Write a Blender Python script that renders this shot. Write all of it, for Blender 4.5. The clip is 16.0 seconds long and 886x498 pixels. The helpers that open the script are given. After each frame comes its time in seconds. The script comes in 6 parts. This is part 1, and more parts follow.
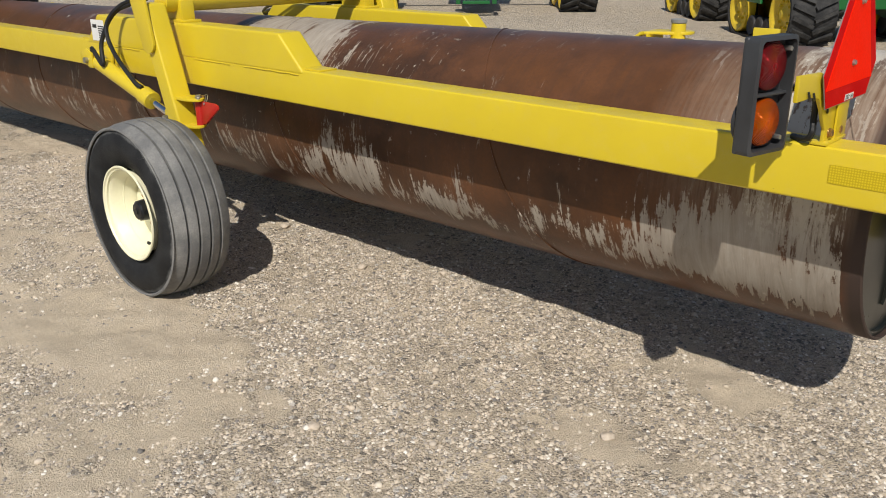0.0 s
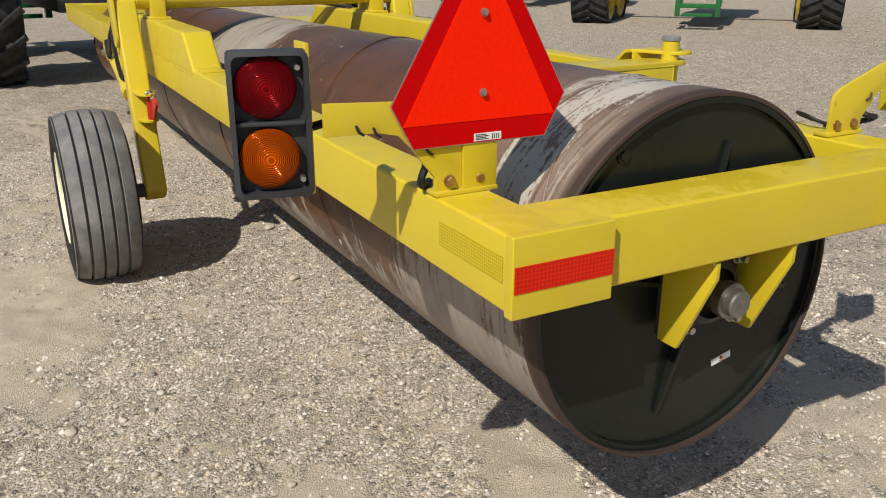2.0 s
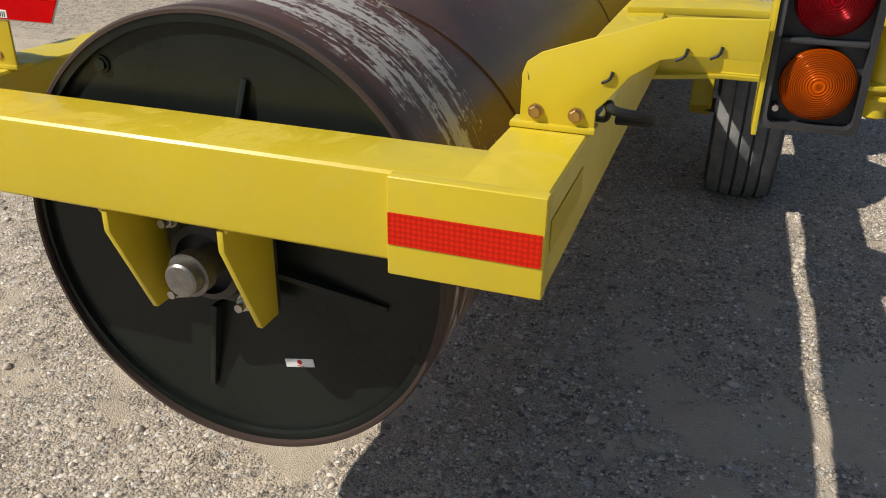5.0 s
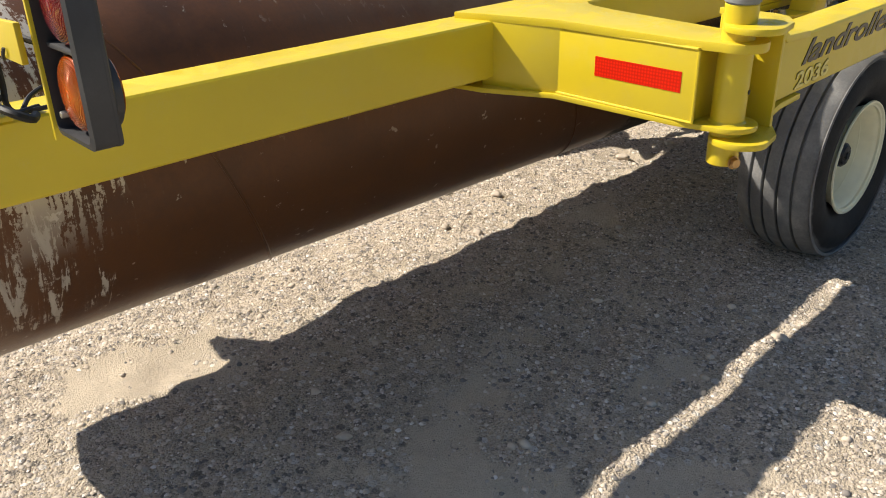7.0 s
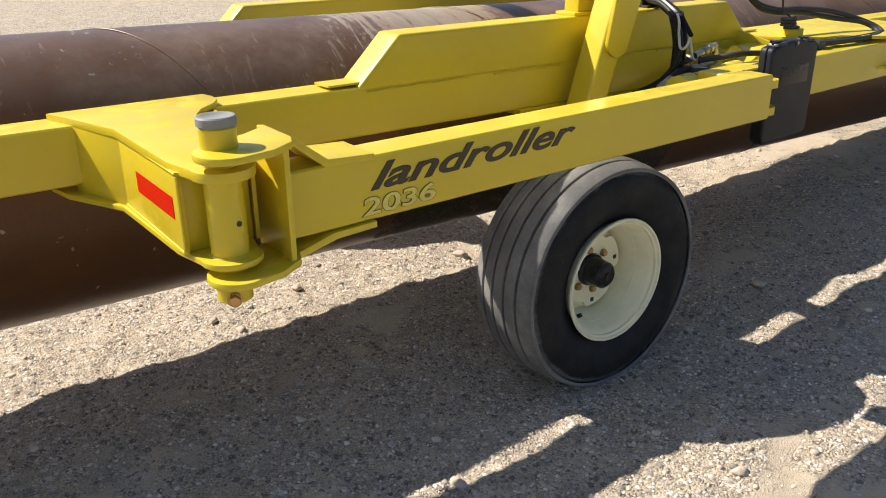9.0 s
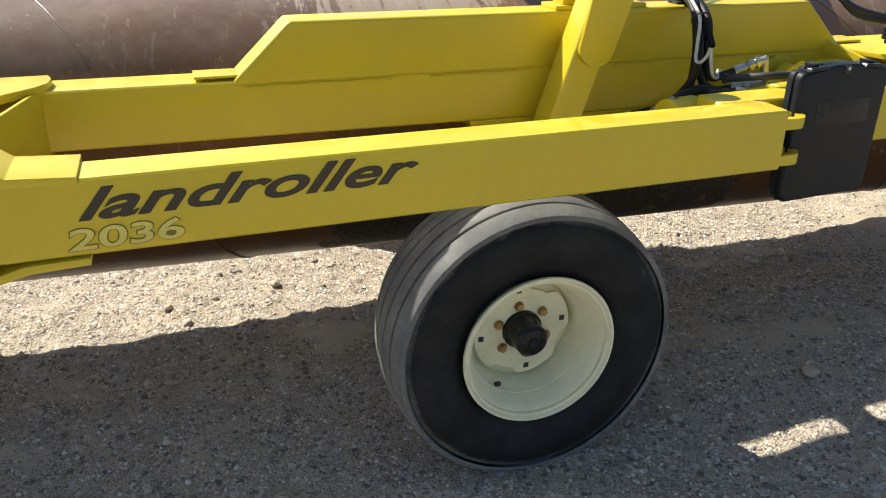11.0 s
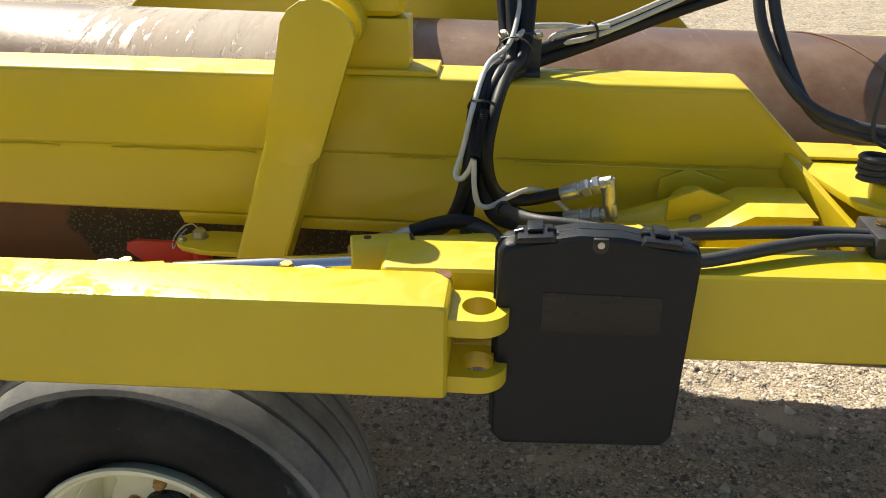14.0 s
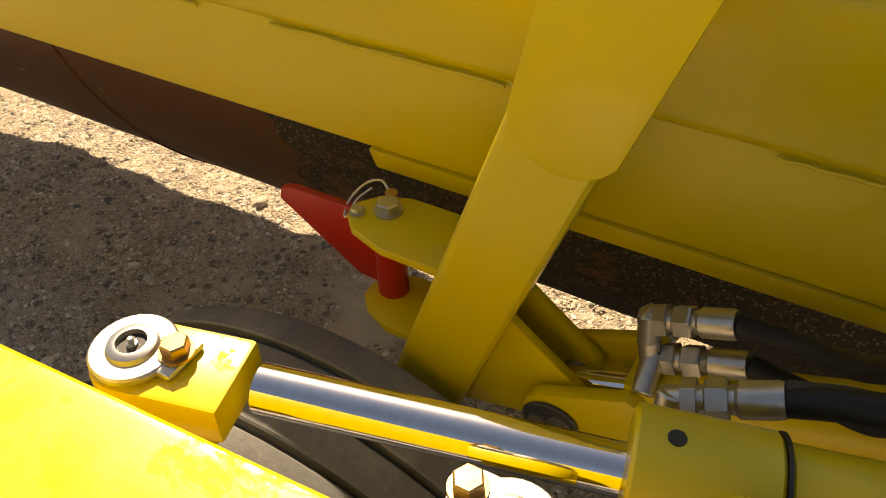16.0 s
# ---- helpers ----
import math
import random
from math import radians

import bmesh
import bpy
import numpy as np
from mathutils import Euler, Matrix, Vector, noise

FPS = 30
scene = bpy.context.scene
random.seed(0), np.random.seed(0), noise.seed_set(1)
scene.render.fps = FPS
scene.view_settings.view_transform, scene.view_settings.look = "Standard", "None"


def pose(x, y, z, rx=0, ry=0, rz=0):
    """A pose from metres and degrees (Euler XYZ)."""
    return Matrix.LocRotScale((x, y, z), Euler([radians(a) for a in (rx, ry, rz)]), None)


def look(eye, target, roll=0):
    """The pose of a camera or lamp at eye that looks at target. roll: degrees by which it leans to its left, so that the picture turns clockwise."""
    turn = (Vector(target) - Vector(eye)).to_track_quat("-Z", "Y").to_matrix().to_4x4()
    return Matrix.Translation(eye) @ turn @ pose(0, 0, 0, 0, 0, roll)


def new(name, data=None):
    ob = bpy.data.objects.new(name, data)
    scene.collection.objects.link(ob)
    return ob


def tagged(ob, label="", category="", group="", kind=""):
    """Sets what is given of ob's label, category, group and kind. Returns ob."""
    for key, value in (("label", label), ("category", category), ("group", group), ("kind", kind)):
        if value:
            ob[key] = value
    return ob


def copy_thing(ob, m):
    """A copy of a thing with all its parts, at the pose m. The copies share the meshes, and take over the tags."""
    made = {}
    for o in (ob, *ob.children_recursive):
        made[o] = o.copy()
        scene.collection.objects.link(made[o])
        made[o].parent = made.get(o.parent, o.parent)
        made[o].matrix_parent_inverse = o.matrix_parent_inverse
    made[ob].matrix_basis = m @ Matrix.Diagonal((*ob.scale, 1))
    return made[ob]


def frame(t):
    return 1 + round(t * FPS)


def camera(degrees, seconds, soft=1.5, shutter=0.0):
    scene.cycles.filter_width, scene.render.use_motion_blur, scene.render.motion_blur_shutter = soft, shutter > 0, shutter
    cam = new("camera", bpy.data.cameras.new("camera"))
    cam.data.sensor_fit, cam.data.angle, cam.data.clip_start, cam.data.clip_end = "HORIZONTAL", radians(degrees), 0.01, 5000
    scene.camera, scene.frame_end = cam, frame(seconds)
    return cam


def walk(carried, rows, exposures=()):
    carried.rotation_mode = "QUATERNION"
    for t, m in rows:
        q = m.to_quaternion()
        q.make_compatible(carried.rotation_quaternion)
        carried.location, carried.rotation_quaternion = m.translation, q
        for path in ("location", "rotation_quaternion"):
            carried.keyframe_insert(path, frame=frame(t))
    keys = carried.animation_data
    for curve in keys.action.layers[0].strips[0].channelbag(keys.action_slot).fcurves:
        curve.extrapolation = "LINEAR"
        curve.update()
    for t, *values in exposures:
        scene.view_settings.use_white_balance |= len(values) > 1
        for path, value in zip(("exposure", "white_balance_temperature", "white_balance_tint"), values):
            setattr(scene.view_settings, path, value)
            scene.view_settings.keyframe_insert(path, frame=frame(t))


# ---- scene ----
cam = camera(56.5, 16.0, soft=1.0)
PATH = [
    (0, (0.4, -2.849, 1.593), (-0.873, -1.472, 0.898), -0.5),
    (0.5, (0.648, -2.456, 1.57), (-0.642, -1.1, 0.864), -1.1),
    (0.6, (0.702, -2.376, 1.561), (-0.605, -1.028, 0.872), -0.3),
    (1, (0.912, -2.135, 1.569), (-0.475, -0.882, 0.858), -0.4),
    (1.5, (1.053, -1.777, 1.551), (-0.471, -0.681, 0.86), 0.1),
    (2, (1.114, -1.398, 1.555), (-0.541, -0.5, 0.88), 0.1),
    (2.5, (1.184, -1.018, 1.566), (-0.571, -0.331, 0.896), -0.5),
    (3, (1.135, -0.652, 1.554), (-0.684, -0.143, 0.896), -0.4),
    (3.5, (1.129, -0.294, 1.557), (-0.714, 0.0, 0.837), 1.2),
    (4, (1.111, 0.067, 1.554), (-0.703, 0.053, 0.711), 2.1),
    (4.5, (1.026, 0.434, 1.54), (-0.743, 0.102, 0.668), 0.8),
    (5, (1.017, 0.867, 1.513), (-0.688, 0.282, 0.646), 1.0),
    (5.2, (0.97, 1.011, 1.511), (-0.71, 0.364, 0.64), 1.2),
    (7.3, (-0.088, 2.402, 1.516), (-1.255, 1.022, 0.659), -1.6),
    (7.5, (-0.192, 2.509, 1.529), (-1.337, 1.102, 0.688), -1.6),
    (8, (-0.486, 2.667, 1.547), (-1.636, 1.241, 0.746), -1.0),
    (8.5, (-0.825, 2.751, 1.56), (-1.969, 1.302, 0.79), -0.9),
    (9, (-1.141, 2.889, 1.568), (-2.227, 1.382, 0.826), -0.6),
    (9.2, (-1.251, 2.916, 1.573), (-2.319, 1.387, 0.85), -0.4),
    (11.3, (-2.463, 2.884, 1.582), (-2.956, 1.135, 0.747), 0.7),
    (11.5, (-2.594, 2.888, 1.583), (-3.041, 1.129, 0.741), 0.8),
    (12, (-2.902, 2.894, 1.608), (-3.268, 1.127, 0.745), 1.2),
    (12.5, (-3.201, 2.734, 1.603), (-3.486, 0.946, 0.754), 0.8),
    (13, (-3.467, 2.603, 1.625), (-3.601, 0.788, 0.794), 0.0),
    (13.5, (-3.676, 2.495, 1.647), (-3.664, 0.681, 0.806), -0.2),
    (14, (-3.789, 2.243, 1.636), (-3.643, 0.449, 0.764), 0.6),
    (14.5, (-3.861, 1.989, 1.623), (-3.454, 0.275, 0.676), 0.7),
    (15, (-3.864, 1.741, 1.608), (-3.228, 0.178, 0.533), 0.8),
    (15.5, (-3.682, 1.485, 1.557), (-2.987, 0.084, 0.31), 0.1),
    (16, (-3.58, 1.368, 1.528), (-2.865, 0.069, 0.186), -0.8),
]
walk(cam, [(t, look(eye, target, roll)) for t, eye, target, roll in PATH], exposures=((0.0, 0.0, 6500, 10), (5.2, 0.15, 6500, 10), (7.3, 0.80, 6750, 11), (9.2, 0.85, 6750, 11), (11.3, 0.98, 6600, 7), (14.0, 0.97, 7200, 7), (15.0, 0.92, 8000, 10), (15.5, 0.90, 9200, 12), (16.0, 1.06, 10800, 16)))

# ---- world and sun ----
SUN_WAY = Vector((-0.58, 0.83, -1.0)).normalized()
world = bpy.data.worlds.new("world")
scene.world = world
world.use_nodes = True
wn = world.node_tree
wn.nodes.clear()
sky = wn.nodes.new("ShaderNodeTexSky")
sky.sky_type = 'NISHITA'
sky.sun_disc = False
sky.ozone_density = 2.2
sky.sun_elevation = math.asin(-SUN_WAY.z)
sky.sun_rotation = math.atan2(-SUN_WAY.x, -SUN_WAY.y)
bg = wn.nodes.new("ShaderNodeBackground")
bg.inputs[1].default_value = 0.075
wout = wn.nodes.new("ShaderNodeOutputWorld")
wn.links.new(sky.outputs[0], bg.inputs[0])
wn.links.new(bg.outputs[0], wout.inputs[0])
sun_data = bpy.data.lights.new("sun", 'SUN')
sun_data.energy = 4.15
sun_data.angle = radians(0.53)
sun_data.color = (1.0, 0.95, 0.87)
sun = new("sun", sun_data)
sun.matrix_world = look((6, -9, 12), Vector((6, -9, 12)) + SUN_WAY)


# ---- materials ----
def graph(name):
    m = bpy.data.materials.new(name)
    m.use_nodes = True
    nt = m.node_tree
    return m, nt, nt.nodes["Principled BSDF"]


def tex_coord(nt, scale=(1, 1, 1)):
    tc = nt.nodes.new("ShaderNodeTexCoord")
    mp = nt.nodes.new("ShaderNodeMapping")
    mp.inputs["Scale"].default_value = scale
    nt.links.new(tc.outputs["Object"], mp.inputs["Vector"])
    return mp.outputs["Vector"]


def noise_tex(nt, vec, scale, detail=4.0, rough=0.55, dist=0.0):
    n = nt.nodes.new("ShaderNodeTexNoise")
    n.inputs["Scale"].default_value = scale
    n.inputs["Detail"].default_value = detail
    n.inputs["Roughness"].default_value = rough
    n.inputs["Distortion"].default_value = dist
    nt.links.new(vec, n.inputs["Vector"])
    return n.outputs["Fac"]


def steps(nt, fac, lo, hi, a=0.0, b=1.0):
    r = nt.nodes.new("ShaderNodeMapRange")
    r.inputs["From Min"].default_value = lo
    r.inputs["From Max"].default_value = hi
    r.inputs["To Min"].default_value = a
    r.inputs["To Max"].default_value = b
    nt.links.new(fac, r.inputs["Value"])
    return r.outputs["Result"]


def mixed(nt, fac, a, b):
    m = nt.nodes.new("ShaderNodeMix")
    m.data_type = 'RGBA'
    def put(idx, v):
        s = m.inputs[idx]
        if isinstance(v, (tuple, list)):
            s.default_value = (*v[:3], 1.0)
        elif isinstance(v, (int, float)):
            s.default_value = v
        else:
            nt.links.new(v, s)
    put(0, fac), put(6, a), put(7, b)
    return m.outputs[2]


def calc(nt, op, a, b=0.0):
    m = nt.nodes.new("ShaderNodeMath")
    m.operation = op
    m.use_clamp = True
    for i, v in enumerate((a, b)):
        if isinstance(v, (int, float)):
            m.inputs[i].default_value = v
        else:
            nt.links.new(v, m.inputs[i])
    return m.outputs[0]


def bumped(nt, bsdf, height, strength=0.3, dist=0.01):
    b = nt.nodes.new("ShaderNodeBump")
    b.inputs["Strength"].default_value = strength
    b.inputs["Distance"].default_value = dist
    nt.links.new(height, b.inputs["Height"])
    nt.links.new(b.outputs["Normal"], bsdf.inputs["Normal"])


def plain(name, col, col2=None, rough=0.5, metal=0.0, scale=8.0, fine=120.0, bump=0.15, bdist=0.001, spec=0.5):
    """A surface of two near colours: broad patches, fine grain and a little relief."""
    m, nt, b = graph(name)
    v = tex_coord(nt)
    col2 = col2 or tuple(c * 0.8 for c in col)
    big, small = noise_tex(nt, v, scale, 5), noise_tex(nt, v, fine, 3)
    c = mixed(nt, steps(nt, big, 0.35, 0.65), col, col2)
    c = mixed(nt, steps(nt, small, 0.35, 0.75, 0.0, 0.25), c, tuple(x * 0.6 for x in col))
    nt.links.new(c, b.inputs["Base Color"])
    nt.links.new(steps(nt, big, 0.3, 0.7, rough * 0.85, min(1.0, rough * 1.2)), b.inputs["Roughness"])
    b.inputs["Metallic"].default_value = metal
    b.inputs["Specular IOR Level"].default_value = spec
    bumped(nt, b, small, bump, bdist)
    return m


def make_yellow():
    m, nt, b = graph("yellow_paint")
    v = tex_coord(nt)
    broad, mid, fine = noise_tex(nt, v, 3.0, 5), noise_tex(nt, v, 22.0, 5), noise_tex(nt, v, 260.0, 2)
    c = mixed(nt, steps(nt, broad, 0.3, 0.7), (0.655, 0.50, 0.022), (0.610, 0.455, 0.020))
    dust = calc(nt, 'MULTIPLY', steps(nt, mid, 0.5, 0.8), steps(nt, fine, 0.35, 0.7))
    c = mixed(nt, calc(nt, 'MULTIPLY', dust, 0.28), c, (0.60, 0.49, 0.16))
    chips = steps(nt, noise_tex(nt, v, 36.0, 2, 0.5, 0.6), 0.80, 0.815)
    c = mixed(nt, chips, c, (0.10, 0.06, 0.03))
    # dried splashes of dust lie in blotches on the upward faces
    g = nt.nodes.new("ShaderNodeNewGeometry")
    up = nt.nodes.new("ShaderNodeSeparateXYZ")
    nt.links.new(g.outputs["Normal"], up.inputs[0])
    blotch = calc(nt, 'MULTIPLY', steps(nt, noise_tex(nt, v, 9.0, 8, 0.72, 0.8), 0.50, 0.56), steps(nt, noise_tex(nt, v, 75.0, 4, 0.7), 0.38, 0.55, 0.35, 1.0))
    blotch = calc(nt, 'MULTIPLY', blotch, steps(nt, up.outputs[2], 0.80, 0.92))
    c = mixed(nt, calc(nt, 'MULTIPLY', blotch, 0.16), c, (0.54, 0.43, 0.13))
    nt.links.new(c, b.inputs["Base Color"])
    gloss = steps(nt, mid, 0.3, 0.75, 0.30, 0.46)
    nt.links.new(calc(nt, 'ADD', gloss, calc(nt, 'MULTIPLY', blotch, 0.4)), b.inputs["Roughness"])
    b.inputs["Specular IOR Level"].default_value = 0.42
    nt.links.new(steps(nt, blotch, 0.0, 0.7, 0.23, 0.0), b.inputs["Coat Weight"])
    b.inputs["Coat Roughness"].default_value = 0.19
    bumped(nt, b, calc(nt, 'ADD', calc(nt, 'MULTIPLY', fine, 0.4), calc(nt, 'MULTIPLY', mid, 0.6)), 0.12, 0.002)
    return m


def make_drum():
    m, nt, b = graph("rusted_drum_steel")
    v = tex_coord(nt)
    around = tex_coord(nt, (26.0, 1.6, 1.6))
    around_fine = tex_coord(nt, (90.0, 5.0, 5.0))
    broad = noise_tex(nt, v, 1.6, 6, 0.6)
    blot = noise_tex(nt, v, 5.0, 8, 0.68)
    grain = noise_tex(nt, v, 70.0, 5, 0.7)
    streak = noise_tex(nt, around, 1.0, 6, 0.65)
    hair = noise_tex(nt, around_fine, 1.0, 4, 0.6)
    patch = noise_tex(nt, tex_coord(nt, (1.0, 0.8, 0.8)), 1.9, 9, 0.72, 0.4)
    c = mixed(nt, steps(nt, broad, 0.38, 0.62), (0.132, 0.055, 0.022), (0.062, 0.031, 0.017))
    c = mixed(nt, steps(nt, blot, 0.45, 0.7, 0.0, 0.7), c, (0.165, 0.070, 0.032))
    c = mixed(nt, steps(nt, streak, 0.45, 0.75, 0.0, 0.5), c, (0.072, 0.040, 0.026))
    sep = nt.nodes.new("ShaderNodeSeparateXYZ")
    nt.links.new(v, sep.inputs[0])
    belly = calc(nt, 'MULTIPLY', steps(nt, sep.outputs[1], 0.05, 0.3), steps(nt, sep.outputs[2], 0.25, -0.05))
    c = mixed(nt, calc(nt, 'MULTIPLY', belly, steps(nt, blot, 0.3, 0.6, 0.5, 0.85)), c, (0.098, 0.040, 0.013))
    c = mixed(nt, steps(nt, grain, 0.45, 0.8, 0.0, 0.45), c, (0.062, 0.034, 0.024))
    # dried grey mud on the rear underside, bare scraped bands near the ends
    far_out = calc(nt, 'ABSOLUTE', calc(nt, 'MULTIPLY', sep.outputs[0], 0.2))
    end = steps(nt, far_out, 0.62, 0.72, 0.0, 0.09)
    lip = steps(nt, far_out, 0.738, 0.744, 0.0, 1.0)
    wander = nt.nodes.new("ShaderNodeMath")
    wander.operation = 'MULTIPLY_ADD'
    nt.links.new(noise_tex(nt, v, 2.3, 5, 0.6, 0.5), wander.inputs[0])
    wander.inputs[1].default_value = 1.1
    nt.links.new(sep.outputs[2], wander.inputs[2])
    low = calc(nt, 'MULTIPLY', steps(nt, wander.outputs[0], 0.66, 0.30, 0.0, 0.17), steps(nt, sep.outputs[1], 0.1, -0.15))
    low = calc(nt, 'MULTIPLY', low, steps(nt, sep.outputs[0], -0.6, 2.0, 0.55, 1.0))
    front = calc(nt, 'MULTIPLY', steps(nt, sep.outputs[1], 0.0, 0.3), steps(nt, far_out, 0.72, 0.55, 0.0, 0.12))
    drips = noise_tex(nt, tex_coord(nt, (17.0, 2.2, 2.2)), 1.5, 9, 0.74, 0.9)
    fingers = noise_tex(nt, tex_coord(nt, (12.0, 2.6, 2.6)), 1.5, 9, 0.76, 1.3)
    level = calc(nt, 'ADD', calc(nt, 'MULTIPLY', calc(nt, 'ADD', sep.outputs[2], 0.6), 0.7), calc(nt, 'MULTIPLY', fingers, 0.30))
    foot = steps(nt, level, 0.415, 0.372, 0.0, 0.5)
    mask = calc(nt, 'ADD', calc(nt, 'MULTIPLY', patch, 0.48), calc(nt, 'MULTIPLY', drips, 0.52))
    cake = calc(nt, 'MULTIPLY', calc(nt, 'MULTIPLY', steps(nt, sep.outputs[0], 0.25, 0.6), steps(nt, sep.outputs[0], 1.6, 1.1)), steps(nt, sep.outputs[2], 0.1, 0.35, 0.0, 0.2))
    mask = calc(nt, 'ADD', mask, calc(nt, 'ADD', end, calc(nt, 'ADD', low, cake)))
    mask = calc(nt, 'SUBTRACT', mask, calc(nt, 'ADD', front, calc(nt, 'ADD', lip, foot)))
    mask = calc(nt, 'ADD', mask, steps(nt, hair, 0.3, 0.7, 0.02, 0.08))
    mask = calc(nt, 'SUBTRACT', mask, steps(nt, grain, 0.4, 0.75, 0.05, 0.10))
    mud = steps(nt, mask, 0.605, 0.622)
    film = steps(nt, mask, 0.57, 0.63, 0.0, 0.30)
    pale = mixed(nt, steps(nt, drips, 0.35, 0.65), (0.29, 0.25, 0.20), (0.43, 0.385, 0.32))
    c = mixed(nt, film, c, (0.18, 0.135, 0.10))
    c = mixed(nt, calc(nt, 'MULTIPLY', mud, steps(nt, blot, 0.35, 0.65, 0.95, 0.80)), c, pale)
    # thin dry dust on the rear of both ends
    dust = calc(nt, 'MULTIPLY', steps(nt, sep.outputs[1], 0.10, -0.22), steps(nt, far_out, 0.60, 0.70))
    dust = calc(nt, 'MULTIPLY', dust, steps(nt, calc(nt, 'ADD', calc(nt, 'MULTIPLY', hair, 0.6), calc(nt, 'MULTIPLY', blot, 0.4)), 0.36, 0.60, 0.15, 0.8))
    dust = calc(nt, 'MULTIPLY', dust, steps(nt, sep.outputs[2], 0.0, 0.12))
    c = mixed(nt, dust, c, (0.36, 0.285, 0.215))
    # bare bands rubbed round the drum near its ends
    scrape = noise_tex(nt, tex_coord(nt, (7.0, 2.2, 2.2)), 1.0, 10, 0.74, 0.3)
    wear = calc(nt, 'ADD', calc(nt, 'MULTIPLY', scrape, 0.7), calc(nt, 'MULTIPLY', hair, 0.3))
    wear = calc(nt, 'ADD', wear, steps(nt, far_out, 0.645, 0.700, -0.17, 0.045))
    wear = calc(nt, 'SUBTRACT', wear, steps(nt, far_out, 0.717, 0.733, 0.0, 0.13))
    wear = calc(nt, 'ADD', wear, steps(nt, grain, 0.3, 0.7, -0.05, 0.05))
    rub = calc(nt, 'MULTIPLY', steps(nt, wear, 0.495, 0.515), steps(nt, sep.outputs[2], -0.05, 0.12))
    specks = steps(nt, noise_tex(nt, v, 26.0, 3, 0.6), 0.68, 0.72, 0.0, 0.6)
    drawn = noise_tex(nt, tex_coord(nt, (34.0, 7.0, 7.0)), 1.0, 5, 0.66, 0.9)
    where = steps(nt, patch, 0.47, 0.60)
    upper = steps(nt, sep.outputs[2], 0.05, 0.2)
    rub = calc(nt, 'ADD', rub, calc(nt, 'MULTIPLY', calc(nt, 'MULTIPLY', steps(nt, drawn, 0.610, 0.630, 0.0, 0.45), where), upper))
    rub = calc(nt, 'ADD', rub, calc(nt, 'MULTIPLY', specks, steps(nt, broad, 0.45, 0.55)))
    c = mixed(nt, calc(nt, 'MULTIPLY', calc(nt, 'SUBTRACT', rub, lip), 0.9), c, (0.53, 0.48, 0.40))
    c = mixed(nt, lip, c, (0.060, 0.040, 0.032))
    # pale dust on the upper front, with its sunlit sheen painted into the colour
    sheen_dust = calc(nt, 'MULTIPLY', calc(nt, 'MULTIPLY', steps(nt, sep.outputs[2], 0.16, 0.34), steps(nt, sep.outputs[1], -0.02, 0.10)), steps(nt, sep.outputs[0], 3.0, 1.8))
    c = mixed(nt, calc(nt, 'MULTIPLY', sheen_dust, steps(nt, blot, 0.35, 0.62, 0.72, 0.20)), c, (0.29, 0.20, 0.145))
    # a caked patch of dark mud full of grit on the front, behind the leg
    ragged = calc(nt, 'MULTIPLY', noise_tex(nt, v, 4.5, 8, 0.72, 0.5), 0.5)
    px, pz = sep.outputs[0], sep.outputs[2]
    inside = nt.nodes.new("ShaderNodeMath")
    inside.operation = 'ADD'
    nt.links.new(px, inside.inputs[0])
    nt.links.new(ragged, inside.inputs[1])
    span = calc(nt, 'MULTIPLY', steps(nt, inside.outputs[0], 1.46, 1.43), steps(nt, inside.outputs[0], -0.10, -0.06))
    span = calc(nt, 'MULTIPLY', span, calc(nt, 'MULTIPLY', steps(nt, sep.outputs[1], 0.20, 0.26), steps(nt, pz, 0.16, 0.05)))
    span = calc(nt, 'MULTIPLY', span, steps(nt, noise_tex(nt, v, 8.0, 6, 0.7), 0.36, 0.44))
    cells = nt.nodes.new("ShaderNodeTexVoronoi")
    cells.inputs["Scale"].default_value = 150.0
    nt.links.new(v, cells.inputs["Vector"])
    grit = nt.nodes.new("ShaderNodeSeparateColor")
    nt.links.new(cells.outputs["Color"], grit.inputs[0])
    grit = calc(nt, 'MULTIPLY', steps(nt, grit.outputs[0], 0.40, 0.80), steps(nt, cells.outputs["Distance"], 0.50, 0.30))
    soil = mixed(nt, calc(nt, 'MULTIPLY', grit, 0.85), mixed(nt, blot, (0.016, 0.014, 0.011), (0.050, 0.040, 0.028)), (0.15, 0.13, 0.10))
    c = mixed(nt, calc(nt, 'MULTIPLY', span, 0.95), c, soil)
    nt.links.new(c, b.inputs["Base Color"])
    nt.links.new(mixed(nt, calc(nt, 'MAXIMUM', calc(nt, 'MAXIMUM', mud, span), lip), (0.35, 0.35, 0.35), (0.70, 0.70, 0.70)), b.inputs["Roughness"])
    b.inputs["Metallic"].default_value = 0.06
    b.inputs["Specular IOR Level"].default_value = 0.27
    h = calc(nt, 'ADD', calc(nt, 'MULTIPLY', grain, 0.5), calc(nt, 'ADD', calc(nt, 'MULTIPLY', mud, 0.4), calc(nt, 'MULTIPLY', calc(nt, 'MULTIPLY', grit, span), 0.6)))
    bumped(nt, b, h, 0.35, 0.003)
    return m


